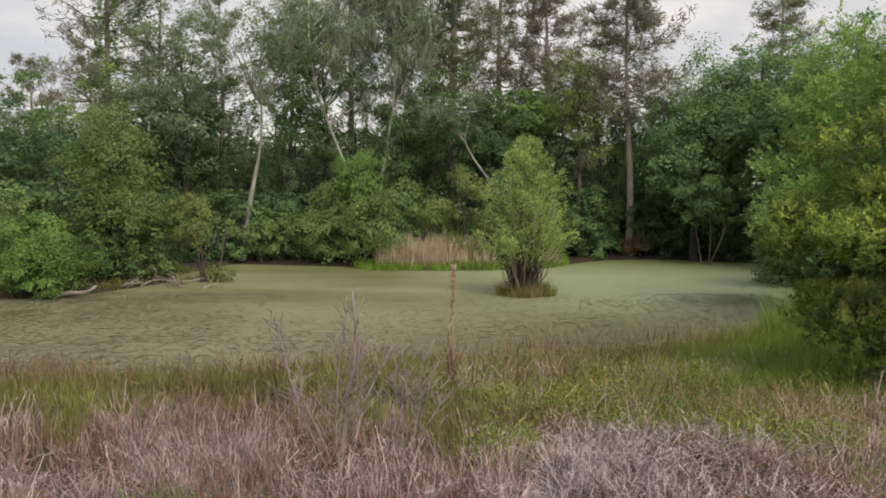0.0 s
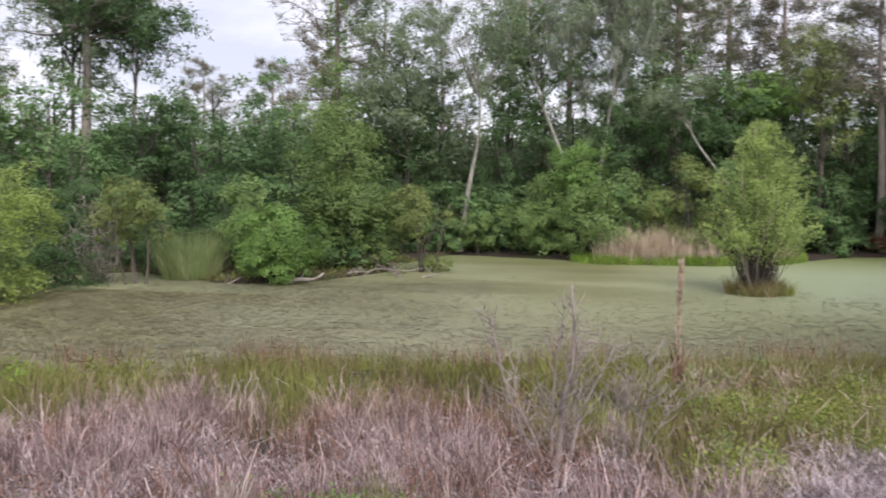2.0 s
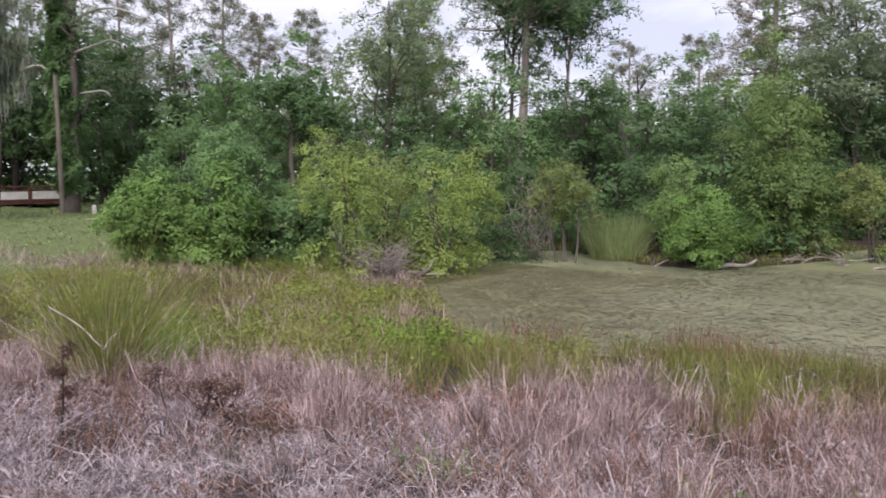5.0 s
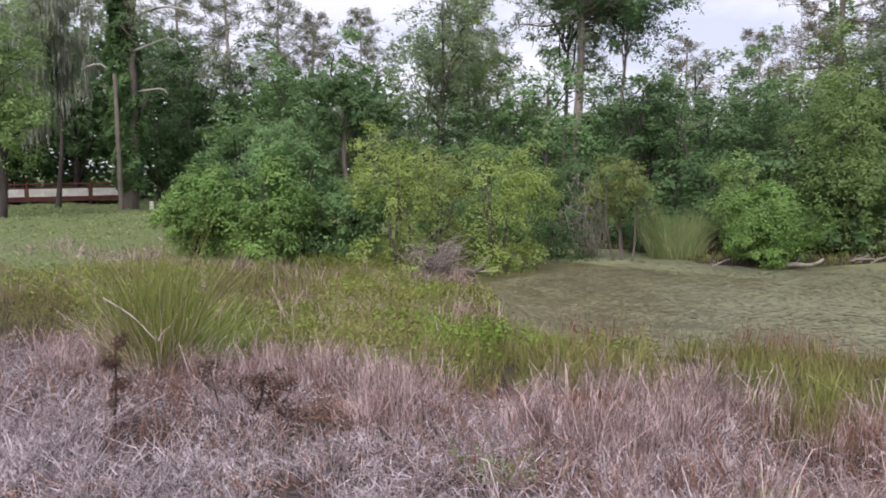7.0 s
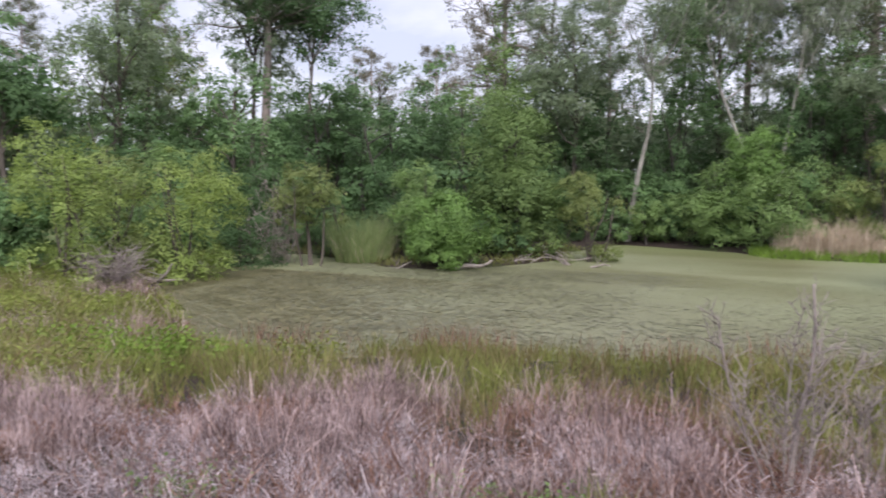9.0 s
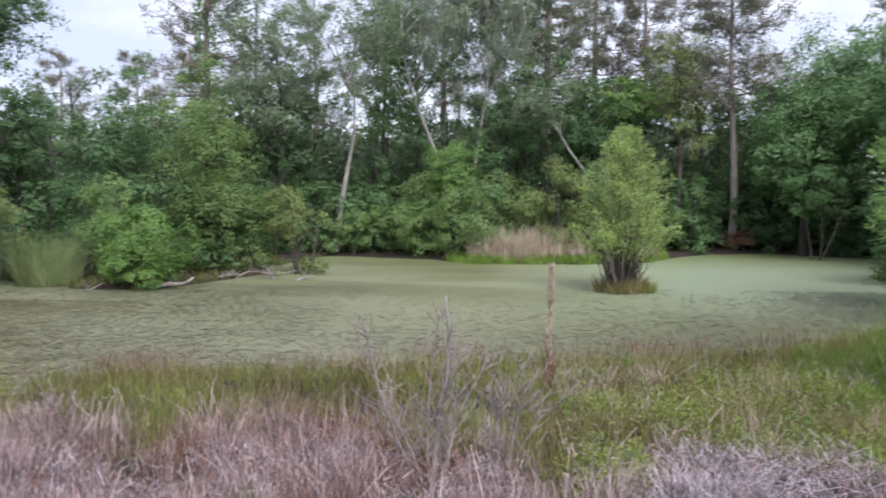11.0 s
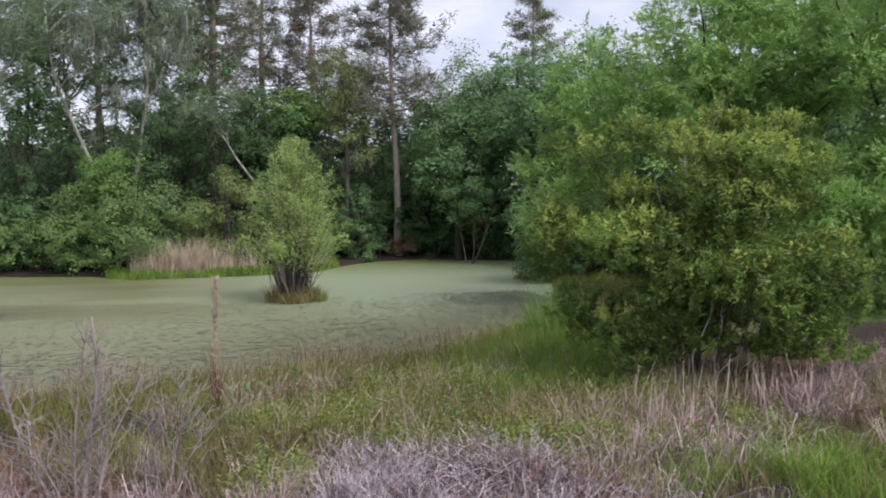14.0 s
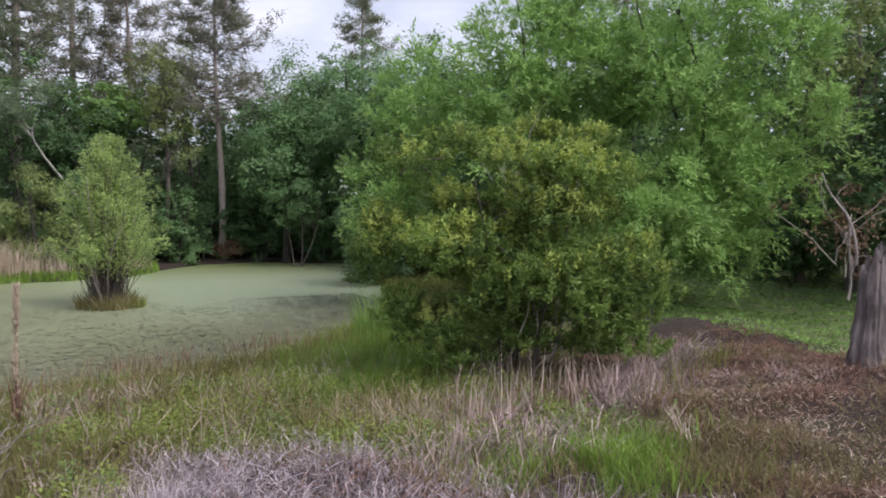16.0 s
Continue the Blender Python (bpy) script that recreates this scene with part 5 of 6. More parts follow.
field("wet_meadow_sedge", "green sedge of the marshy bank", pts[~cut][::2], (0.10, 0.32), (0.006, 0.013), 0.4, RUSH, (0.05, 0), 0.5)
pts = scatter(16000, -36, -17, 2, 20, lambda x, y: (np.hypot(x, y) > 18) * seen(x, y) * np.clip(1.4 - np.hypot(x, y) / 60, 0.2, 1))
pts = np.concatenate([pts, scatter(12000, -30, -14.5, 1.0, 15.5, lambda x, y: (np.hypot(x, y) > 14.5) * np.clip(1.6 * drift(x, y, 0.7, 0.4) - 0.3, 0, 1))])
field("mown_lawn", "short green lawn under the trees", pts, (0.03, 0.09), (0.035, 0.06), 1.0, LAWN)
brow = lambda x, y: (x - 8.6) * 0.894 - (y - 6.1) * 0.447
pts = scatter(38000, 8.6, 20, 5.5, 17, lambda x, y: (brow(x, y) > np.where(y > 8.6, 0.1, 0.55)) * (0.35 + 0.65 * drift(x, y, 0.9)))
field("green_clearing", "bright green ground plants of the clearing", pts, (0.03, 0.09), (0.028, 0.05), 0.9, CLOVER)
pts = scatter(90000, 2.6, 6.2, 3.2, 7.6, lambda x, y: np.exp(-(((x - 4.2) / 0.68) ** 2 + ((y - 5.1) / 0.65) ** 2)) * np.clip(2.2 * drift(x, y, 4.4, 0.8) - 0.5, 0.03, 1) * (0.3 + 0.7 * drift(x, y, 3.0)))
field("bright_grass", "fresh bright green grass patch", pts, (0.10, 0.34), (0.007, 0.012), 0.4, GRASS)
tufted("marsh_straw", "pinkish dead straw lying in the marsh",
       clumped(2400, 15, 0.12, -21, -8.6, 3.4, 15.0, lambda x, y: (from_shore(x, y) > 0.3) * (ragged(x, y) < 0) * np.clip(2.6 * drift(x, y, 0.9, 3.1) - 0.9, 0.03, 1)), (0.14, 0.42), (0.008, 0.014), 0.5, 0.3, STRAW, 0.3)
tufted("red_marsh_weeds", "reddish brown low weeds of the marsh",
       clumped(1000, 13, 0.10, -19, -5.0, 4.6, 14.0, lambda x, y: (from_shore(x, y) > 0.1) * (ragged(x, y) < 0) * np.clip(2.6 * drift(x, y, 1.3, 5.1) - 1.2, 0, 1)), (0.14, 0.36), (0.007, 0.012), 0.3, 0.2, STRAW_RED, 0.25)
curled("straw_wisps", "thin pale straw wisps among the herbs",
       clumped(460, 12, 0.06, 0.3, 5.4, 4.8, 10.5, lambda x, y: (ragged(x, y) < 0.1) * (from_shore(x, y) > 0.8) * np.clip(2.2 * drift(x, y, 2.3, 0.3) - 0.7, 0, 1)), (0.18, 0.46), (0.004, 0.009), 0.3, 0.25, 0.3, STRAW_PALE, 0.22)
curled("dry_wisps", "reddish brown dry grass among the herbs",
       clumped(420, 14, 0.08, 0.3, 6.0, 5.2, 11.8, lambda x, y: (ragged(x, y) < 0.0) * (from_shore(x, y) > 0.2) * np.clip(2.4 * drift(x, y, 1.5, 4.3) - 1.0, 0, 1)), (0.25, 0.58), (0.005, 0.010), 0.25, 0.2, 0.2, RUSH_DRY, 0.2)
pts = scatter(16000, 4.6, 14, 2.0, 9.5, lambda x, y: 0.75 * drift(x, y, 1.8, 3.0) * (np.hypot(x - 6.0, y - 8.9) > 0.5))
field("sparse_grass", "sparse trampled grass on the mound", pts, (0.03, 0.13), (0.004, 0.009), 0.6, RUSH_DRY)
pts = scatter(110000, 4.2, 14, 2.0, 9.5, lambda x, y: 0.95 * drift(x, y, 2.4, 0.3) * (brow(x, y) < 0.5))
n = len(pts)
litter = leaf_mesh("needle_litter", pts + (0, 0, 0.012), rng.normal(size=(n, 3)) * (1, 1, 0.12), np.tile([0, 0, 1.0], (n, 1)), rng.uniform(0.02, 0.07, n), 0.008, 0.03, True)
tagged(part("needle_litter", litter, STRAW_RED), "reddish brown litter of needles and dead grass", "litter", kind="stuff")

pts = scatter(70000, 4.6, 14, 2.0, 9.5, lambda x, y: 0.8 * drift(x, y, 3.3, 1.3) * (brow(x, y) < 0.6))
n = len(pts)
litter = leaf_mesh("leaf_litter", pts + (0, 0, 0.012), rng.normal(size=(n, 3)) * (1, 1, 0.25), rng.normal(size=(n, 3)) * 0.35 + (0, 0, 1.0), rng.uniform(0.02, 0.06, n), 0.018, 0.06)
tagged(part("leaf_litter", litter, LEAF_BROWN_DARK), "dark brown leaf litter on the mound", "litter", kind="stuff")
thatch("brown_thatch", "dark reddish brown dead grass under the shrub", 110000, 4.6, 14, 3.0, 11.5,
       lambda x, y: np.exp(-(((x - 8.0) / 2.9) ** 2 + ((y - 7.0) / 2.2) ** 2)) * (0.35 + 0.65 * drift(x, y, 2.6, 1.0)) * (brow(x, y) < 0.5), 0.14, (0.04, 0.11), (0.003, 0.006), 0.4, STRAW_RED)
thatch("tan_thatch", "tan dry grass on the mound", 55000, 4.6, 14, 2.0, 8.0,
       lambda x, y: np.exp(-(((x - 9.3) / 2.2) ** 2 + ((y - 5.4) / 1.6) ** 2)) * np.clip(1.8 * drift(x, y, 2.0, 2.2) - 0.5, 0, 1) * (brow(x, y) < 0.4), 0.05, (0.03, 0.08), (0.004, 0.007), 0.3, STRAW_TAN)
thatch("crumbled_straw", "crumbled pinkish dead grass on the mound", 60000, 4.6, 11, 2.6, 9.0, lambda x, y: np.clip(1.8 * drift(x, y, 3.4, 4.2) - 0.5, 0, 1) * (brow(x, y) < 0.4), 0.04, (0.03, 0.08), (0.003, 0.006), 0.25, STRAW_RED)

tufted("fresh_rushes", "fresh green rushes crowding the shore by the myrtle",
       clumped(3200, 12, 0.06, 2.4, 9.0, 7.6, 16.5, lambda x, y: (from_shore(x, y) > -0.3) * np.exp(-((x - 4.6 - 0.45 * (y - 10.2)) / 1.0) ** 2 - ((y - 11.2) / 2.8) ** 2)), (0.3, 0.62), (0.007, 0.013), 0.2, 0.2, GRASS, 0.2, category="rushes")
thatch("crest_straw", "tan dry grass on the mound's crest", 26000, 4.8, 10.5, 2.6, 9.5, lambda x, y: np.exp(-((brow(x, y) + 1.4) / 0.8) ** 2) * np.clip(2.4 * drift(x, y, 2.2, 0.6) - 0.4, 0, 1), 0.09, (0.04, 0.10), (0.004, 0.008), 0.4, STRAW_TAN)

curled("mound_weeds", "low brown and olive weeds on the mound",
       clumped(1500, 12, 0.07, 4.4, 10.5, 2.4, 8.6, lambda x, y: (brow(x, y) < 0.4) * np.clip(2.4 * drift(x, y, 2.9, 1.7) - 0.8, 0.05, 1)), (0.05, 0.20), (0.005, 0.009), 0.5, 0.2, 0.4, RUSH_DRY, 0.35)
curled("mound_straw", "pinkish brown dead grass tufts on the mound",
       clumped(1900, 12, 0.08, 4.6, 10.5, 2.4, 9.8, lambda x, y: (brow(x, y) < 0.5) * np.clip(np.clip(2.4 * drift(x, y, 2.1, 3.3) - 0.8, 0.05, 1) + 0.8 * np.exp(-((x - 8.1) / 1.1) ** 2 - ((y - 8.4) / 0.8) ** 2), 0, 1)), (0.05, 0.17), (0.005, 0.009), 0.6, 0.3, 0.5, STRAW_RED, 0.4)

curled("reed_heap", "thick pinkish heap of dead reed stems below the myrtle",
       clumped(1500, 26, 0.10, 3.0, 8.6, 5.0, 9.0, lambda x, y: np.exp(-((y - 0.60 * x - 3.20) / 0.34) ** 2) * np.clip(2.6 * drift(x, y, 3.1, 0.9) - 0.4, 0.1, 1)), (0.14, 0.46), (0.004, 0.010), 0.25, 0.2, 0.35, STRAW, 0.2)
curled("crest_grass", "pale tan dead grass along the mound's crest",
       clumped(900, 20, 0.09, 5.6, 11.5, 4.4, 8.0, lambda x, y: np.exp(-((y - 6.2) / 0.42) ** 2) * np.clip((x - 5.9) / 0.8, 0, 1) * np.clip(2.4 * drift(x, y, 2.4, 1.9) - 0.3, 0.05, 1)), (0.06, 0.20), (0.004, 0.009), 0.5, 0.35, 0.5, STRAW, 0.35)

# herbs among the rushes
def herb_clumps(name, label, n, per, box, keep, high, spread, leaf, material):
    """Bushy herbs: small domes of leaves of uneven height with gaps between them."""
    f = scatter(n, *box, keep)
    k = np.repeat(np.arange(len(f)), per)
    r = (spread * rng.uniform(0.5, 1.4, len(f)))[k]
    tall = (high * rng.uniform(0.45, 1.2, len(f)))[k]
    d = sphere_dirs(len(k))
    d[:, 2] = np.abs(d[:, 2])
    p = f[k] + d * np.stack([r, r, tall], 1) * (rng.random(len(k)) ** 0.35)[:, None]
    way = d * (1, 1, 0.3) + 0.7 * sphere_dirs(len(k))
    size = rng.uniform(0.6, 1.3, len(k))
    me = leaf_mesh(name, p, way, d * 0.5 + 0.7 * sphere_dirs(len(k)) + (0, 0, 0.6), leaf[0] * size, leaf[1] * size)
    return tagged(part(name, me, material), label, "herbs", kind="stuff")


herb_clumps("leafy_herbs", "low yellow-green leafy herbs among the grass", 3300, 26, (0.3, 4.9, 5.4, 11.0), lambda x, y: (ragged(x, y) < -0.1) * np.clip(2.6 * drift(x, y, 2.0, 3.3) - 0.6, 0.05, 1) * (y < 9.0 + 0.3 * x), 0.34, 0.11, (0.040, 0.021), LEAF_HERB)
pts = scatter(42000, 0.0, 6.0, 3.2, 12.0, lambda x, y: (ragged(x, y) < 0.6) * (y > 4.6 - 1.2 * np.clip(x - 3.0, 0, 1)) * (from_shore(x, y) > 0.0) * (0.35 + 0.65 * drift(x, y, 2.2, 1.0)))
field("olive_undergrass", "short olive grass under the herbs", pts, (0.08, 0.26), (0.006, 0.012), 0.45, RUSH_DRY)
herb_clumps("dark_herbs", "dark green low herbs between the grass", 1500, 22, (0.3, 5.4, 5.0, 11.0), lambda x, y: (ragged(x, y) < -0.2) * np.clip(2.4 * drift(x, y, 2.7, 0.5) - 0.7, 0.05, 1), 0.26, 0.10, (0.045, 0.022), LEAF_MID)
herb_clumps("marsh_herbs", "low leafy yellow-green herbs of the marsh", 8500, 18, (-17, -6.4, 3.6, 15), lambda x, y: (from_shore(x, y) > 0.1) * (ragged(x, y) < 0.1) * np.clip(2.6 * drift(x, y, 1.1, 0.6) - 0.75, 0.04, 1), 0.34, 0.14, (0.058, 0.034), LEAF_HERB)
herb_clumps("pennywort_patch", "bright green broad-leaved patch at the marsh edge", 1000, 24, (-10.6, -6.6, 6.2, 9.6), lambda x, y: np.exp(-(((x + 8.7) / 0.95) ** 2 + ((y - 8.0) / 0.75) ** 2)), 0.36, 0.14, (0.065, 0.045), GRASS)
curled("marsh_stalks", "tall pale dry stalks standing in the marsh",
       clumped(80, 7, 0.10, -14.5, -6.6, 4.6, 12.0, lambda x, y: (from_shore(x, y) > 0.3) * (ragged(x, y) < -0.2) * np.clip(2.2 * drift(x, y, 1.4, 2.2) - 0.7, 0, 1)), (0.4, 0.95), (0.006, 0.012), 0.2, 0.2, 0.2, STRAW_PALE, 0.15)
curled("marsh_brown_tufts", "brown dry grass tufts in the marsh",
       clumped(480, 15, 0.11, -17, -6.4, 3.6, 14.0, lambda x, y: (from_shore(x, y) > 0.2) * (ragged(x, y) < 0) * np.clip(2.6 * drift(x, y, 1.7, 3.9) - 1.1, 0, 1)), (0.2, 0.5), (0.007, 0.013), 0.3, 0.2, 0.3, RUSH_DRY, 0.2)


for gx, gy in ((-1.75, 4.55), (-1.35, 4.5), (-2.1, 4.45), (-1.0, 4.6), (-2.45, 4.5), (-4.2, 4.0)):
    herb_clumps("creeping_herb", "small green creeping herb between dead straw", 120, 24, (gx - 0.5, gx + 0.5, gy - 0.3, gy + 0.3), lambda x, y: np.exp(-(((x - gx) / 0.28) ** 2 + ((y - gy) / 0.16) ** 2)), 0.24, 0.08, (0.034, 0.022), LEAF_MID)


def pads(name, label, pts, r, material):
    n = len(pts)
    a = np.arange(4) * np.pi / 2 + np.array([0.2, -0.1, 0.15, -0.2])
    rr = rng.uniform(r[0], r[1], n)
    tilt = rng.normal(size=(n, 2)) * 0.05
    ph = rng.uniform(0, 6.28, n)
    x, y = rr[:, None] * np.cos(a + ph[:, None]), rr[:, None] * 0.8 * np.sin(a + ph[:, None])
    z = 0.012 + np.abs(rng.normal(size=n))[:, None] * 0.008 + x * tilt[:, :1] + y * tilt[:, 1:]
    v = np.stack([pts[:, :1] + x, pts[:, 1:2] + y, np.maximum(z, 0.004)], -1)
    me = mesh_of(name, v, np.arange(4 * n).reshape(n, 4))
    return tagged(part(name, me, material), label, "floating leaves", kind="stuff")


pts = scatter(105000, -13, 8.5, 9, 21, lambda x, y: (from_shore(x, y) < 0.2) * np.clip(1.5 * drift(x, y * 2.2, 0.9, 1.4) + 0.3, 0.4, 1) * np.where(x > 0, 1.0, 0.75) * np.exp(-np.maximum(-from_shore(x, y) - 0.3, 0) / np.where(x < -4, 5.0, 2.6)))
pads("floating_leaves", "pale green floating leaves crowding the shallow water", pts, (0.022, 0.050), PAD)
pts = scatter(60000, -16, -4.0, 9.5, 17.5, lambda x, y: (from_shore(x, y) < 0.1) * np.exp(-((from_shore(x, y) + 1.4) / 2.2) ** 2) * np.clip((-x - 4.5) / 5.5, 0, 1))
pads("brown_floating_leaves", "brownish floating leaves by the marshy shore", pts, (0.025, 0.055), PAD_BROWN)

pts = scatter(26000, 5.0, 13.0, 10.5, 24.0, lambda x, y: (from_shore(x, y) > -0.2) * (from_shore(x, y) < 3.0) * (brow(x, y) < 2.0) * 0.9)
field("spit_sedge", "green sedge on the shore below the willow", pts, (0.15, 0.45), (0.010, 0.02), 0.3, RUSH, category="sedge")
# sedge fringes of the far shore
pts = scatter(26000, -19, -6, 14.5, 27, lambda x, y: (from_shore(x, y) > -0.1) * np.exp(-(from_shore(x, y) / 1.3) ** 2) * (0.3 + 0.7 * drift(x, y, 2.0)))
field("inlet_sedge", "low green sedge under the bushes of the inlet", pts, (0.08, 0.28), (0.012, 0.024), 0.3, RUSH, category="sedge")
pts = scatter(26000, -8, 9.5, 26.3, 33, lambda x, y: (np.abs(from_shore(x, y) - 0.35) < 0.6) * np.where((x > -3.0) & (x < 4.8), 1.0, 0.0))
field("shore_sedge", "green sedge fringe of the far shore", pts, (0.12, 0.34), (0.02, 0.04), 0.25, GRASS, category="sedge")
tufted("tan_reeds", "tan dead reeds on the far shore",
       clumped(640, 16, 0.12, -2.6, 2.6, 27.6, 29.6, lambda x, y: (from_shore(x, y) > 0.5) * (np.exp(-((x + 0.72) / 0.85) ** 2) + 0.2 * np.exp(-((x - 0.6) / 0.8) ** 2))), (0.45, 1.2), (0.014, 0.028), 0.18, 0.14, STRAW_TAN, 0.08, category="reeds")
pts = scatter(2600, 3.4, 5.6, 28.2, 30.0, lambda x, y: (from_shore(x, y) > 0.2) * 0.8)
field("tan_reeds", "sparse tan reeds behind the island", pts, (0.4, 0.85), (0.012, 0.024), 0.12, STRAW_TAN, category="reeds")

# ---- single plants, logs and things ----
def tuft(name, label, place, n, radius, h, w, lean, material, category="grass tuft", group="", out=0.6, squash=1.0):
    """A clump of blades that fan out from one foot."""
    t = thing(name, place, label, category, group)
    a, r = rng.uniform(0, 2 * np.pi, n), np.sqrt(rng.random(n)) * radius
    p = np.stack([np.cos(a) * r, np.sin(a) * r * squash, np.full(n, -0.03)], 1)
    hh = rng.uniform(h[0], h[1], n)
    bend = p[:, :2] / radius * out * hh[:, None] + rng.normal(size=(n, 2)) * lean * hh[:, None]
    part("blade_fan", blade_mesh("blade_fan", p, hh, rng.uniform(w[0], w[1], n), bend), material, t)
    if n > 600:
        k = np.arange(0, n, 7)
        part("dry_blade_fan", blade_mesh("dry_blade_fan", p[k], hh[k] * 0.7, w[0], bend[k] * 1.2 + rng.normal(size=(len(k), 2)) * 0.08), STRAW_TAN, t, "dry tan blades")
    return t


big = tuft("grass_clump", "large clump of long arching green-yellow grass", on_land(-8.62, 3.62), 620, 0.34, (0.35, 2.05), (0.006, 0.012), 0.34, RUSH, out=0.40)
tuft("grass_clump", "fresh green arching grass beside the large clump", on_land(-8.5, 4.1), 380, 0.30, (0.3, 1.25), (0.006, 0.012), 0.4, GRASS, out=0.6)
n = 240
q = rng.uniform(0, 2 * np.pi, n)
part("dead_blade_fan", blade_mesh("dead_blade_fan", np.stack([np.cos(q) * 0.25, np.sin(q) * 0.25, np.zeros(n)], 1), rng.uniform(0.3, 1.0, n), 0.011, np.stack([np.cos(q), np.sin(q)], 1) * rng.uniform(0.2, 0.9, (n, 1)) + rng.normal(size=(n, 2)) * 0.12), STRAW_TAN, big, "dry tan blades")
tuft("grass_clump", "tall olive grass clump at the water's edge", on_land(-12.7, 20.3), 1000, 0.75, (0.6, 1.6), (0.012, 0.022), 0.2, LAWN, out=0.45)
tuft("grass_clump", "dark tall grass clump beside the myrtle", on_land(5.9, 13.0), 380, 0.40, (0.6, 1.25), (0.007, 0.013), 0.14, CLOVER, out=0.3)
tuft("island_tussock", "brown and green grass tussock of the island", (2.2, 20.6, 0.0), 700, 0.68, (0.2, 0.52), (0.012, 0.022), 0.3, RUSH_DRY, out=0.3)
tuft("island_tussock", "green sedge round the island's foot", (2.3, 20.7, 0.0), 700, 0.76, (0.12, 0.36), (0.012, 0.022), 0.25, RUSH, out=0.3)
def reed_clump(place, n, h, label, fallen=0.0):
    """Broken dead reeds: broad pale stalks, some upright, some fallen over one another."""
    t = thing("dead_reed_clump", place, label, "reed clump", "dead reeds below the myrtle")
    n = int(n * 1.25)
    p = np.stack([rng.normal(size=n) * 0.15, rng.normal(size=n) * 0.13, np.full(n, -0.03)], 1)
    down = rng.random(n) < fallen
    hh = rng.beta(1.3, 1.8, n) * h + 0.08
    q = rng.uniform(0, 2 * np.pi, n)
    bend = np.stack([np.cos(q), np.sin(q)], 1) * np.where(down, rng.uniform(0.7, 1.1, n), np.abs(rng.normal(size=n)) * 0.20)[:, None] * hh[:, None]
    hh = np.where(down, hh * 0.3, hh)
    part("stalk_fan", blade_mesh("stalk_fan", p, hh, rng.uniform(0.007, 0.017, n), bend, kink=0.45), STRAW_PALE, t)
    k = np.repeat(np.arange(n), 3)
    part("dry_leaf_fan", blade_mesh("dry_leaf_fan", p[k] + rng.normal(size=(len(k), 3)) * (0.05, 0.05, 0), hh[k] * rng.uniform(0.3, 0.7, len(k)), 0.009, bend[k] * 0.6 + rng.normal(size=(len(k), 2)) * 0.08, kink=0.6), STRAW_RED, t, "reddish brown dry leaves")
    return t


for x, y, h, n, f in ((4.25, 6.55, 0.85, 70, 0.15), (4.05, 6.35, 0.7, 55, 0.2), (4.5, 6.75, 0.6, 50, 0.3), (4.75, 6.75, 0.55, 45, 0.4), (5.0, 6.6, 0.45, 60, 0.85), (5.2, 6.75, 0.4, 45, 0.8), (5.45, 7.2, 0.62, 60, 0.2), (5.75, 7.2, 0.58, 60, 0.2),
                      (6.05, 7.15, 0.55, 55, 0.25), (6.35, 7.2, 0.6, 60, 0.2), (6.75, 7.3, 0.62, 50, 0.15), (3.75, 6.1, 0.5, 45, 0.5), (3.5, 5.85, 0.42, 50, 0.7), (4.9, 7.2, 0.6, 50, 0.2), (3.25, 5.5, 0.4, 50, 0.7)):
    reed_clump(on_land(x - 0.16, y - 0.28), n, h * 1.1, "fallen broken pale dead reeds on the bank" if f > 0.5 else "upright pale pinkish dead reeds below the myrtle", f)
for x, y in ((3.3, 6.1), (3.0, 5.6), (3.55, 5.7), (2.75, 5.2), (3.2, 5.0), (3.8, 6.5), (2.6, 6.0)):
    tuft("straw_tuft", "pale bent dead reed tuft beside fresh grass", on_land(x, y), 34, 0.12, (0.10, 0.30), (0.008, 0.016), 0.35, STRAW_PALE, group="straw tufts", out=0.6)
for x, y in ((1.05, 7.9), (2.0, 7.4), (3.1, 7.6), (-0.2, 8.6), (2.6, 8.8), (-7.5, 4.8), (-6.2, 5.4), (3.6, 6.7), (-9.8, 6.6), (-10.6, 8.0), (-9.0, 6.0), (-11.8, 7.4), (-12.4, 9.6), (-10.0, 9.4), (-13.4, 6.6), (-11.0, 5.6)):
    tuft("straw_tuft", "pale dead straw tuft among green grass", on_land(x, y), 70, 0.10, (0.15, 0.5), (0.004, 0.009), 0.4, STRAW_PALE, group="straw tufts", out=0.25)


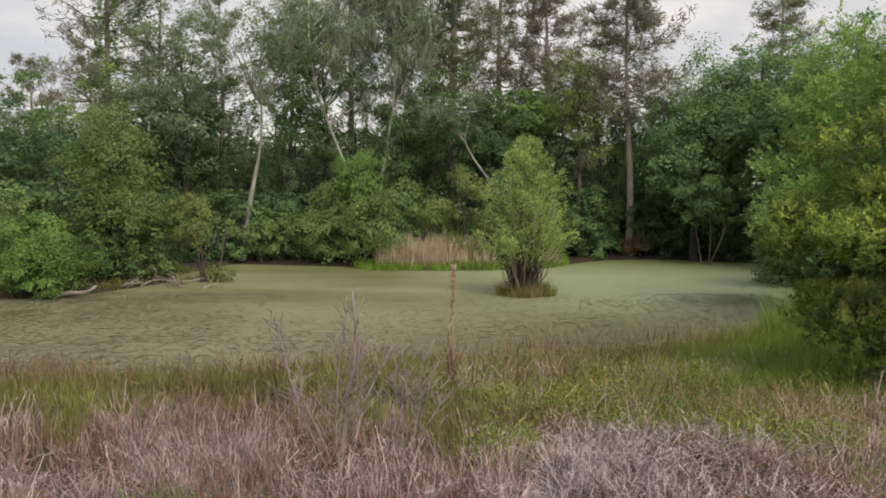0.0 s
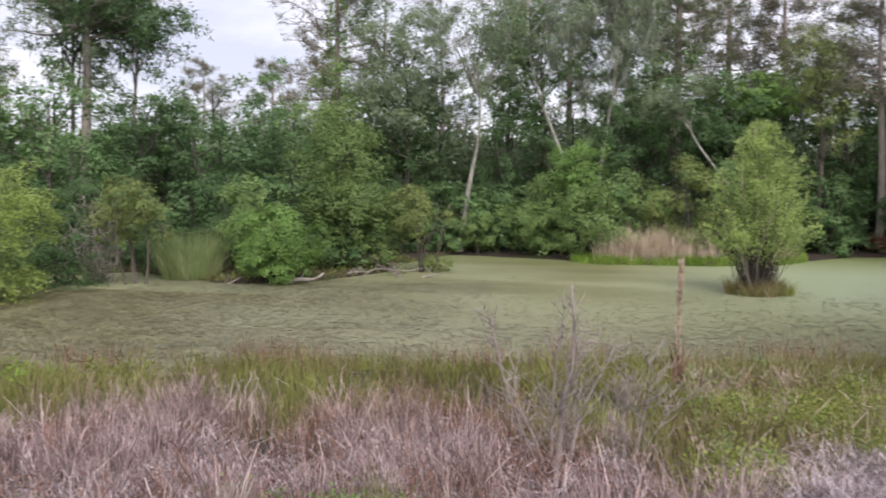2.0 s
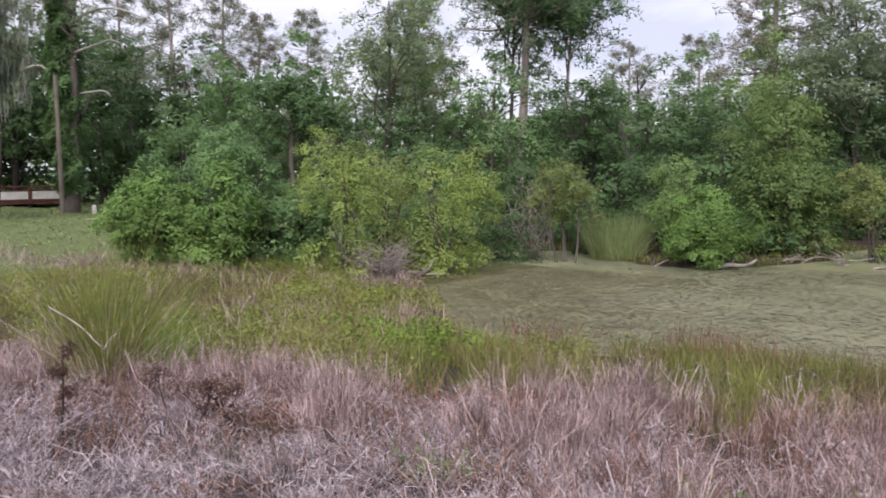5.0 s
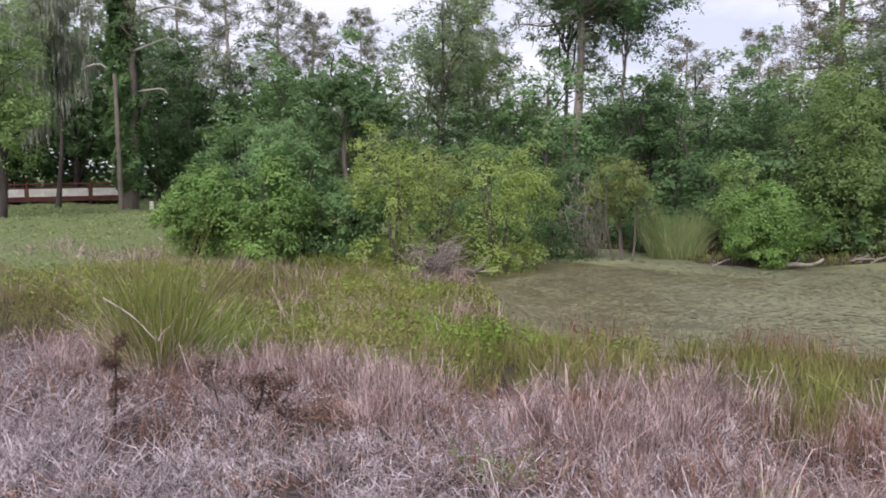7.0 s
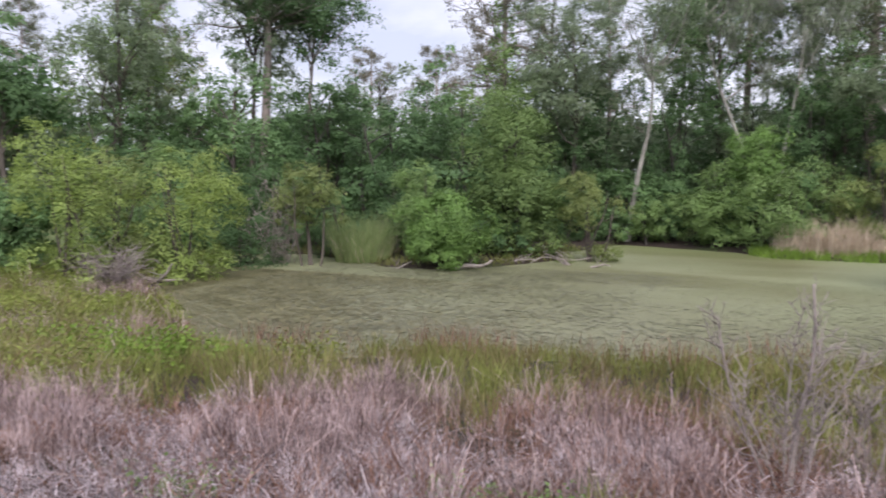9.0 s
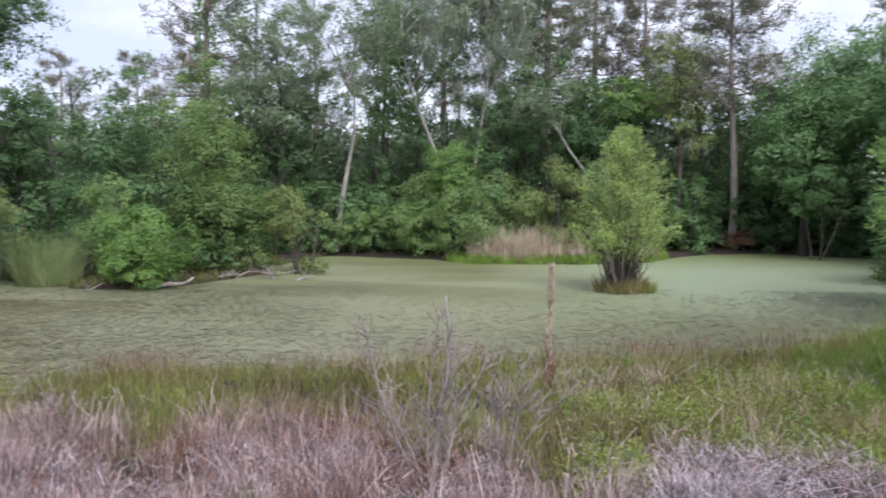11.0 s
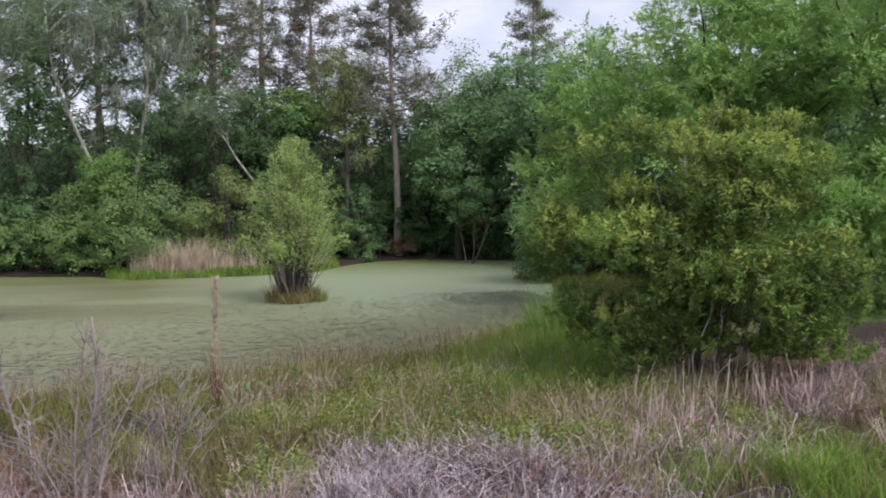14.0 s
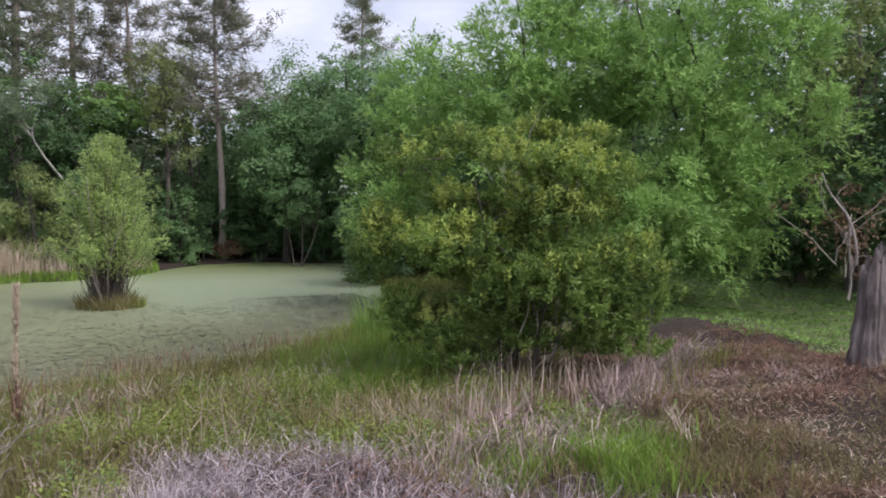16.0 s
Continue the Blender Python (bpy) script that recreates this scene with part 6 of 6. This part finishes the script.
def dead_weed(place, h, spread, n, label, material=None, r0=0.012, withered=0, tilt=0, turn=0):
    """A dry plant: a stem with forked bare side twigs."""
    t = thing("dead_weed", place, label, "dead plant", turn=turn)
    stem = curve((0, 0, -0.05), (h * math.sin(radians(tilt)) + 0.06 * h, 0, h * math.cos(radians(tilt))), 0, 0.03, 9)
    part("stem", tube_mesh("stem", [(stem, np.linspace(r0, r0 * 0.3, 9), 6)]), material or DEADWOOD, t)
    tw = []
    for i in range(n):
        z = stem[-1, 2] * rng.uniform(0.25, 0.95)
        a = np.array([np.interp(z, stem[:, 2], stem[:, 0]), 0, z])
        q = rng.uniform(0, 2 * np.pi)
        L = spread * rng.uniform(0.5, 1.1) * (1.15 - 0.6 * z / h)
        e = a + np.array([np.cos(q) * L, np.sin(q) * L, L * rng.uniform(0.6, 1.3)])
        e[2] = min(e[2], a[2] + 0.75 * max(0.05, 1.04 * stem[-1, 2] - a[2]))
        line = curve(a, e, 0, 0.018)
        tw.append((line, np.linspace(r0 * 0.30, 0.0025, 6), 4))
        for j in range(4):
            s = line[rng.integers(2, 6)]
            tw.append((curve(s, s + (rng.normal() * 0.3 * L, rng.normal() * 0.3 * L, rng.uniform(0.1, 0.4) * L), 0, 0.05, 4), np.linspace(0.004, 0.002, 4), 3))
    stuff(part("twig_work", tube_mesh("twig_work", tw), material or DEADWOOD, t))
    if withered:
        c = np.array([q[0][rng.integers(2, len(q[0]))] for q in tw for _ in range(5)])
        part("withered_foliage", leaves_at("withered_foliage", c, sphere_dirs(len(c)), max(1, withered - 3), 0.05, 0.034, 0.012, 0.9), LEAF_BROWN_DARK, t, "curled dark brown leaves")
    return t


def bare_shrub(place, stems, label):
    """A leafless weed: several thin stems from one foot, each with fine rising side twigs."""
    t = thing("dead_weed", place, label, "dead plant")
    for lx, ly, h, r in stems:
        line = curve((lx * 0.12, ly * 0.12, -0.05), (lx, ly, h), 0, 0.035, 9)
        stem = part("stem", tube_mesh("stem", [(line, np.linspace(r, r * 0.3, 9), 6)]), WEED_WOOD, t)
        tw = []
        for i in range(int(24 * h)):
            u = rng.uniform(0.15, 0.97)
            a = np.array([np.interp(u, np.linspace(0, 1, 9), line[:, c]) for c in range(3)])
            q, L = rng.uniform(0, 2 * np.pi), rng.uniform(0.10, 0.34) * (1.2 - 0.7 * u)
            e = a + np.array([np.cos(q) * L * 0.75 + lx * 0.12, np.sin(q) * L * 0.75, L * rng.uniform(0.5, 1.2)])
            side = curve(a, e, 0, 0.04, 5)
            tw.append((side, np.linspace(0.005, 0.0024, 5), 3))
            for c in range(2):
                b = side[rng.integers(2, 5)]
                tw.append((curve(b, b + (rng.normal() * 0.06, rng.normal() * 0.06, rng.uniform(0.02, 0.10)), 0, 0.05, 3), np.linspace(0.003, 0.0016, 3), 3))
        stuff(part("twig_work", tube_mesh("twig_work", tw), WEED_WOOD, stem))
    return t


bare_shrub(on_land(-0.66, 5.5), ((0.10, 0.05, 1.36, 0.024), (0.06, 0.1, 1.25, 0.010), (-0.46, 0.1, 1.12, 0.012), (-0.26, -0.05, 0.8, 0.008), (0.40, 0.0, 0.98, 0.011), (0.16, 0.1, 1.0, 0.008)), "tall bare grey weed with many fine forked twigs")
bare_shrub(on_land(-0.18, 5.9), ((0.12, 0.05, 0.95, 0.009), (-0.10, 0.0, 0.75, 0.008), (0.28, 0.0, 0.7, 0.006), (0.02, 0.1, 0.8, 0.007)), "smaller bare grey weed with thin twigs")
dead_weed(on_land(-5.75, 3.62), 0.75, 0.16, 9, "dark dry weed with curled leaves, leaning in straw", BARK_DARK, 0.014, 6, -48, 45)
dead_weed(on_land(-6.75, 2.45), 0.85, 0.10, 8, "dark dry weed with curled leaves, standing in straw", BARK_DARK, 0.014, 6, 4)
dead_weed(on_land(-6.35, 3.35), 0.5, 0.2, 10, "low dark dry weed tangled in straw", BARK_DARK, 0.010, 4, 30)
dead_weed(on_land(-6.7, 3.3), 0.45, 0.2, 9, "low dark dry weed tangled in straw", BARK_DARK, 0.010, 4, -25)


def plume(place, h):
    t = thing("plume_stalk", place, "single reddish tan grass stalk with feathery head", "grass stalk")
    s = curve((0, 0, -0.05), (0.02, 0, h), 0, 0.006, 8)
    part("stalk", tube_mesh("stalk", [(s, np.linspace(0.006, 0.003, 8), 5)]), STRAW_TAN, t)
    n = 900
    z = h * np.where(rng.random(n) < 0.6, rng.uniform(0.72, 1.0, n), rng.uniform(0.1, 0.75, n))
    p = np.stack([np.interp(z, s[:, 2], s[:, 0]), np.interp(z, s[:, 2], s[:, 1]), z], 1)
    d = sphere_dirs(n) * (0.5, 0.5, 0.2) + (0, 0, 1.0)
    part("plume", leaf_mesh("plume", p, d, sphere_dirs(n), rng.uniform(0.05, 0.12, n), 0.011), STRAW_TAN, t)
    part("dry_foot", blade_mesh("dry_foot", np.zeros((90, 3)), rng.uniform(0.2, 0.85, 90), 0.011, rng.normal(size=(90, 2)) * 0.07), STRAW_RED, t)
    return t


plume(on_land(0.22, 9.5), 1.5)


def log(name, place, line, r0, r1, label, twigs=3, turn=0.0):
    t = thing(name, place, label, "log", turn=turn)
    p = curve(line[0], line[1], line[2], 0.04, 9)
    part("stem", tube_mesh("stem", [(p, np.linspace(r0, r1, 9), 8)]), DEADWOOD, t)
    for i in range(twigs):
        s = p[2 + i % 6]
        part("branch_stub", tube_mesh("branch_stub", [(curve(s, s + (rng.normal() * 0.25, rng.normal() * 0.15, rng.uniform(0.05, 0.35)), 0, 0.06), np.linspace(r1 * 0.6, 0.006, 6), 5)]), DEADWOOD, t)
    return t


log("fallen_log", (-9.0, 19.7, 0.0), ((-0.55, 0, -0.02), (0.5, 0.15, 0.30), 0.0), 0.075, 0.03, "weathered log slanting out of the duckweed", 2)
log("fallen_log", (-14.0, 13.7, 0.1), ((-0.45, 0, 0.05), (0.55, 0.2, 0.06), 0.02), 0.05, 0.02, "pale dead log on the marshy shore", 2)
log("fallen_branch", (-14.0, 13.7, 0.1), ((0.0, 0.05, 0.05), (0.35, 0.1, 0.42), 0.0), 0.04, 0.015, "pale dead branch sticking up from the shore", 2)
log("fallen_branch", (-7.5, 22.3, 0.0), ((-0.8, 0, 0.0), (0.9, 0.2, 0.22), 0.07), 0.022, 0.009, "arching grey branch lying in the pond", 5)
log("fallen_branch", (-8.4, 21.8, 0.0), ((-0.4, 0, 0.0), (0.4, 0.1, 0.12), 0.09), 0.02, 0.008, "arching grey branch lying in the pond", 3)
log("fallen_branch", (-6.2, 22.0, 0.0), ((-0.25, 0, 0.0), (0.25, 0.1, 0.06), 0.05), 0.035, 0.015, "small snag rising from the duckweed", 3)
log("fallen_branch", (-10.9, 19.3, 0.0), ((-0.25, 0, 0.0), (0.3, 0.1, 0.2), 0.02), 0.03, 0.012, "small snag rising from the duckweed", 2)
log("broken_stem", (-8.0, 3.2, 0.85), ((-0.35, -0.2, 0.50), (0.10, 0.12, 0.10), 0.0), 0.008, 0.006, "broken pale straw stem leaning in the grass", 0)
log("broken_stem", (-8.0, 3.2, 0.85), ((0.10, 0.12, 0.10), (0.16, 0.22, 0.24), 0.0), 0.007, 0.005, "short broken pale straw stem in the grass", 0)


def twiggy_bush(place, r, h, n, label):
    t = thing("dead_bush", place, label, "dead bush")
    lines = []
    for i in range(n):
        q = rng.uniform(0, 2 * np.pi)
        e = (np.cos(q) * r * rng.uniform(0.2, 1.1), np.sin(q) * r * rng.uniform(0.2, 1.1), h * rng.uniform(0.35, 1.0))
        line = curve((rng.normal() * 0.08, rng.normal() * 0.08, 0), e, 0.1 * h, 0.07)
        lines.append((line, np.linspace(0.014, 0.005, 6), 4))
        for j in range(3):
            s = line[rng.integers(2, 6)]
            lines.append((curve(s, s + rng.normal(size=3) * (0.2, 0.2, 0.16), 0, 0.06, 4), np.linspace(0.007, 0.004, 4), 3))
    stuff(part("twig_work", tube_mesh("twig_work", lines), WEED_WOOD, t))
    return t


twiggy_bush(on_land(-14.2, 12.6), 0.9, 0.85, 90, "grey leafless tangle of twigs by the inlet")
twiggy_bush((-7.2, 22.3, 0.0), 0.85, 0.42, 9, "tangle of fallen grey branches in the duckweed")
twiggy_bush((-8.6, 21.9, 0.0), 0.7, 0.26, 6, "low tangle of fallen grey branches by the shore")
twiggy_bush(on_land(-14.6, 18.9), 1.0, 2.9, 55, "grey leafless bush among green bushes")


def stump(place, r, h):
    """A broken weathered trunk with a jagged hollow top and furrowed sides."""
    t = thing("tree_stump", place, "weathered grey broken tree stump on the mound", "tree stump")
    k, m = 72, 18
    v = []
    for i in range(m):
        u = i / (m - 1)
        for j in range(k):
            a = 2 * np.pi * j / k
            flute = 1 + 0.10 * np.sin(a * 5 + 1) + 0.07 * np.sin(a * 11 + 2 * u) + 0.05 * np.sin(a * 17 + 3 * u) - 0.13 * max(0.0, np.sin(a * 8 + 1.4 * np.sin(3 * u))) ** 6 - 0.07 * max(0.0, np.sin(a * 19 + 2.2 * u)) ** 4
            rr = r * (1 + 0.035 * rng.normal() + 0.07 * np.sin(7 * u + 2 * a) + 0.05 * np.sin(15 * u - 3 * a)) * (1.0 + 0.55 * (1 - u) ** 4 - 0.14 * u) * flute
            top = h * (0.86 + 0.13 * np.sin(a + 2.4) + 0.06 * np.sin(a * 2 + 0.5) + 0.06 * np.sin(a * 7) + 0.03 * np.sin(a * 13 + 1))
            v.append((rr * np.cos(a) + 0.05 * u, rr * np.sin(a), -0.1 + (top + 0.1) * u))
    for ring in (0.72, 0.4):
        for j in range(k):
            a = 2 * np.pi * j / k
            v.append((r * ring * np.cos(a) + 0.05, r * ring * np.sin(a), h * (0.86 - 0.22 * (1 - ring) + 0.04 * np.sin(a * 3))))
    i, j = np.meshgrid(np.arange(m + 1), np.arange(k), indexing="ij")
    i, j = i.ravel(), j.ravel()
    q = np.stack([i * k + j, i * k + (j + 1) % k, (i + 1) * k + (j + 1) % k, (i + 1) * k + j], 1)
    last = (m + 1) * k
    part("trunk", mesh_of("trunk", v, q, np.stack([np.full(k - 2, last), last + np.arange(1, k - 1), last + np.arange(2, k)], 1), True), STUMP_WOOD, t)
    part("side_branch", tube_mesh("side_branch", [(curve((-0.10, 0.10, h * 0.84), (-0.42, 0.32, h * 0.84 + 1.0), 0, 0.07, 9), np.linspace(0.017, 0.006, 9), 6)]), DEADWOOD, t, "bare pale crooked branch")
    return t


stump(on_land(8.44, 5.58), 0.165, 1.38)


def dead_bough(place):
    t = thing("dead_bough", place, "fallen dead bough with withered brown leaves", "dead branch")
    lines, cs = [], []
    for i in range(9):
        a = np.array([rng.uniform(-0.2, 0.2), rng.uniform(-0.2, 0.2), rng.uniform(0.2, 1.2)])
        e = a + (rng.normal() * 0.9, rng.normal() * 0.7, rng.uniform(0.2, 1.6))
        lines.append((curve(a, e, 0.2, 0.07), np.linspace(0.016, 0.005, 6), 5))
        cs += [e, (a + e) / 2]
    lines.append((curve((0, 0, -0.1), (0, 0, 1.6), 0, 0.05), np.linspace(0.03, 0.015, 6), 6))
    stuff(part("twig_work", tube_mesh("twig_work", lines), WEED_WOOD, t))
    cs = np.array(cs)
    part("withered_leaves", leaves_at("withered_leaves", cs, sphere_dirs(len(cs)), 60, 0.34, 0.085, 0.035, 0.9), LEAF_BROWN, t)
    return t


dead_bough(on_land(14.9, 10.5, 0.5))


def utility_pole(place, h):
    t = thing("utility_pole", place, "weathered wooden pole standing beside the ivy tree", "pole")
    part("shaft", tube_mesh("shaft", [(np.array([[0, 0, -0.3], [0, 0, h * 0.5], [0, 0, h - 0.03], [0, 0, h]]), [0.085, 0.075, 0.068, 0.055], 12)]), POLE_WOOD, t)
    return t


utility_pole(on_land(-28.3, 11.2), 4.5)


def box_mesh(name, x0, x1, y0, y1, z0, z1, bevel=0.01):
    bm = bmesh.new()
    bmesh.ops.create_cube(bm, size=1.0, matrix=Matrix.Translation(((x0 + x1) / 2, (y0 + y1) / 2, (z0 + z1) / 2)) @ Matrix.Diagonal((x1 - x0, y1 - y0, z1 - z0, 1)))
    bmesh.ops.bevel(bm, geom=bm.edges[:], offset=bevel, segments=1, affect="EDGES")
    me = bpy.data.meshes.new(name)
    bm.to_mesh(me)
    bm.free()
    return me


def trailer(place, turn):
    """A flat hay trailer: dark red frame, posts and white side boards."""
    t = thing("farm_trailer", place, "dark red farm trailer with white side boards", "trailer", turn=turn)
    part("bed", box_mesh("bed", -3.3, 3.3, -0.9, 0.9, 0.36, 0.46), RED_PAINT, t)
    part("top_rail", box_mesh("top_rail", -3.3, 3.3, -0.93, -0.87, 0.98, 1.04), RED_PAINT, t)
    part("middle_rail", box_mesh("middle_rail", -3.3, 3.3, -0.93, -0.87, 0.84, 0.89), RED_PAINT, t)
    part("bottom_rail", box_mesh("bottom_rail", -3.3, 3.3, -0.93, -0.87, 0.46, 0.53), RED_PAINT, t)
    for i in range(7):
        part("post", box_mesh("post", -3.3 + i * 1.09, -3.22 + i * 1.09, -0.95, -0.88, 0.40, 1.08, 0.006), RED_PAINT, t)
    for i in range(6):
        part("side_board", box_mesh("side_board", -3.19 + i * 1.09, -2.25 + i * 1.09, -0.92, -0.88, 0.54, 0.83, 0.006), WHITE_PAINT, t, "dirty white board")
    for i in range(4):
        part("leg", box_mesh("leg", -2.4 + i * 1.5, -2.26 + i * 1.5, -0.8, -0.66, -0.3, 0.38, 0.008), BARK_DARK, t)
    for x in (-0.5, 0.4):
        for y in (-0.7, 0.8):
            w = part("wheel", tube_mesh("wheel", [(np.array([[x, y - 0.09, 0.2], [x, y - 0.07, 0.2], [x, y + 0.07, 0.2], [x, y + 0.09, 0.2]]), [0.2, 0.3, 0.3, 0.2], 20)]), RUBBER, t)
            part("hub", tube_mesh("hub", [(np.array([[x, y + 0.1, 0.2], [x, y - 0.1, 0.2]]), [0.06, 0.06], 14)]), RUBBER, w)
    return t


trailer(on_land(-34.2, 10.0, -0.25), 72)
marker = thing("marker_post", on_land(-28.4, 12.3), "small white marker post by the tree", "post")
part("post", box_mesh("post", -0.09, 0.09, -0.05, 0.05, -0.1, 0.32, 0.02), WHITE_PAINT, marker)
rust = thing("brush_pile", on_land(7.9, 32.9), "low heap of rusty brown brush in the shade", "brush pile")
part("brush", leaves_at("brush", clusters(np.array([[0, 0, 0.35, 0.55, 0.4, 0.4]]), 60)[0], sphere_dirs(60), 16, 0.14, 0.16, 0.05), LEAF_BROWN, rust)
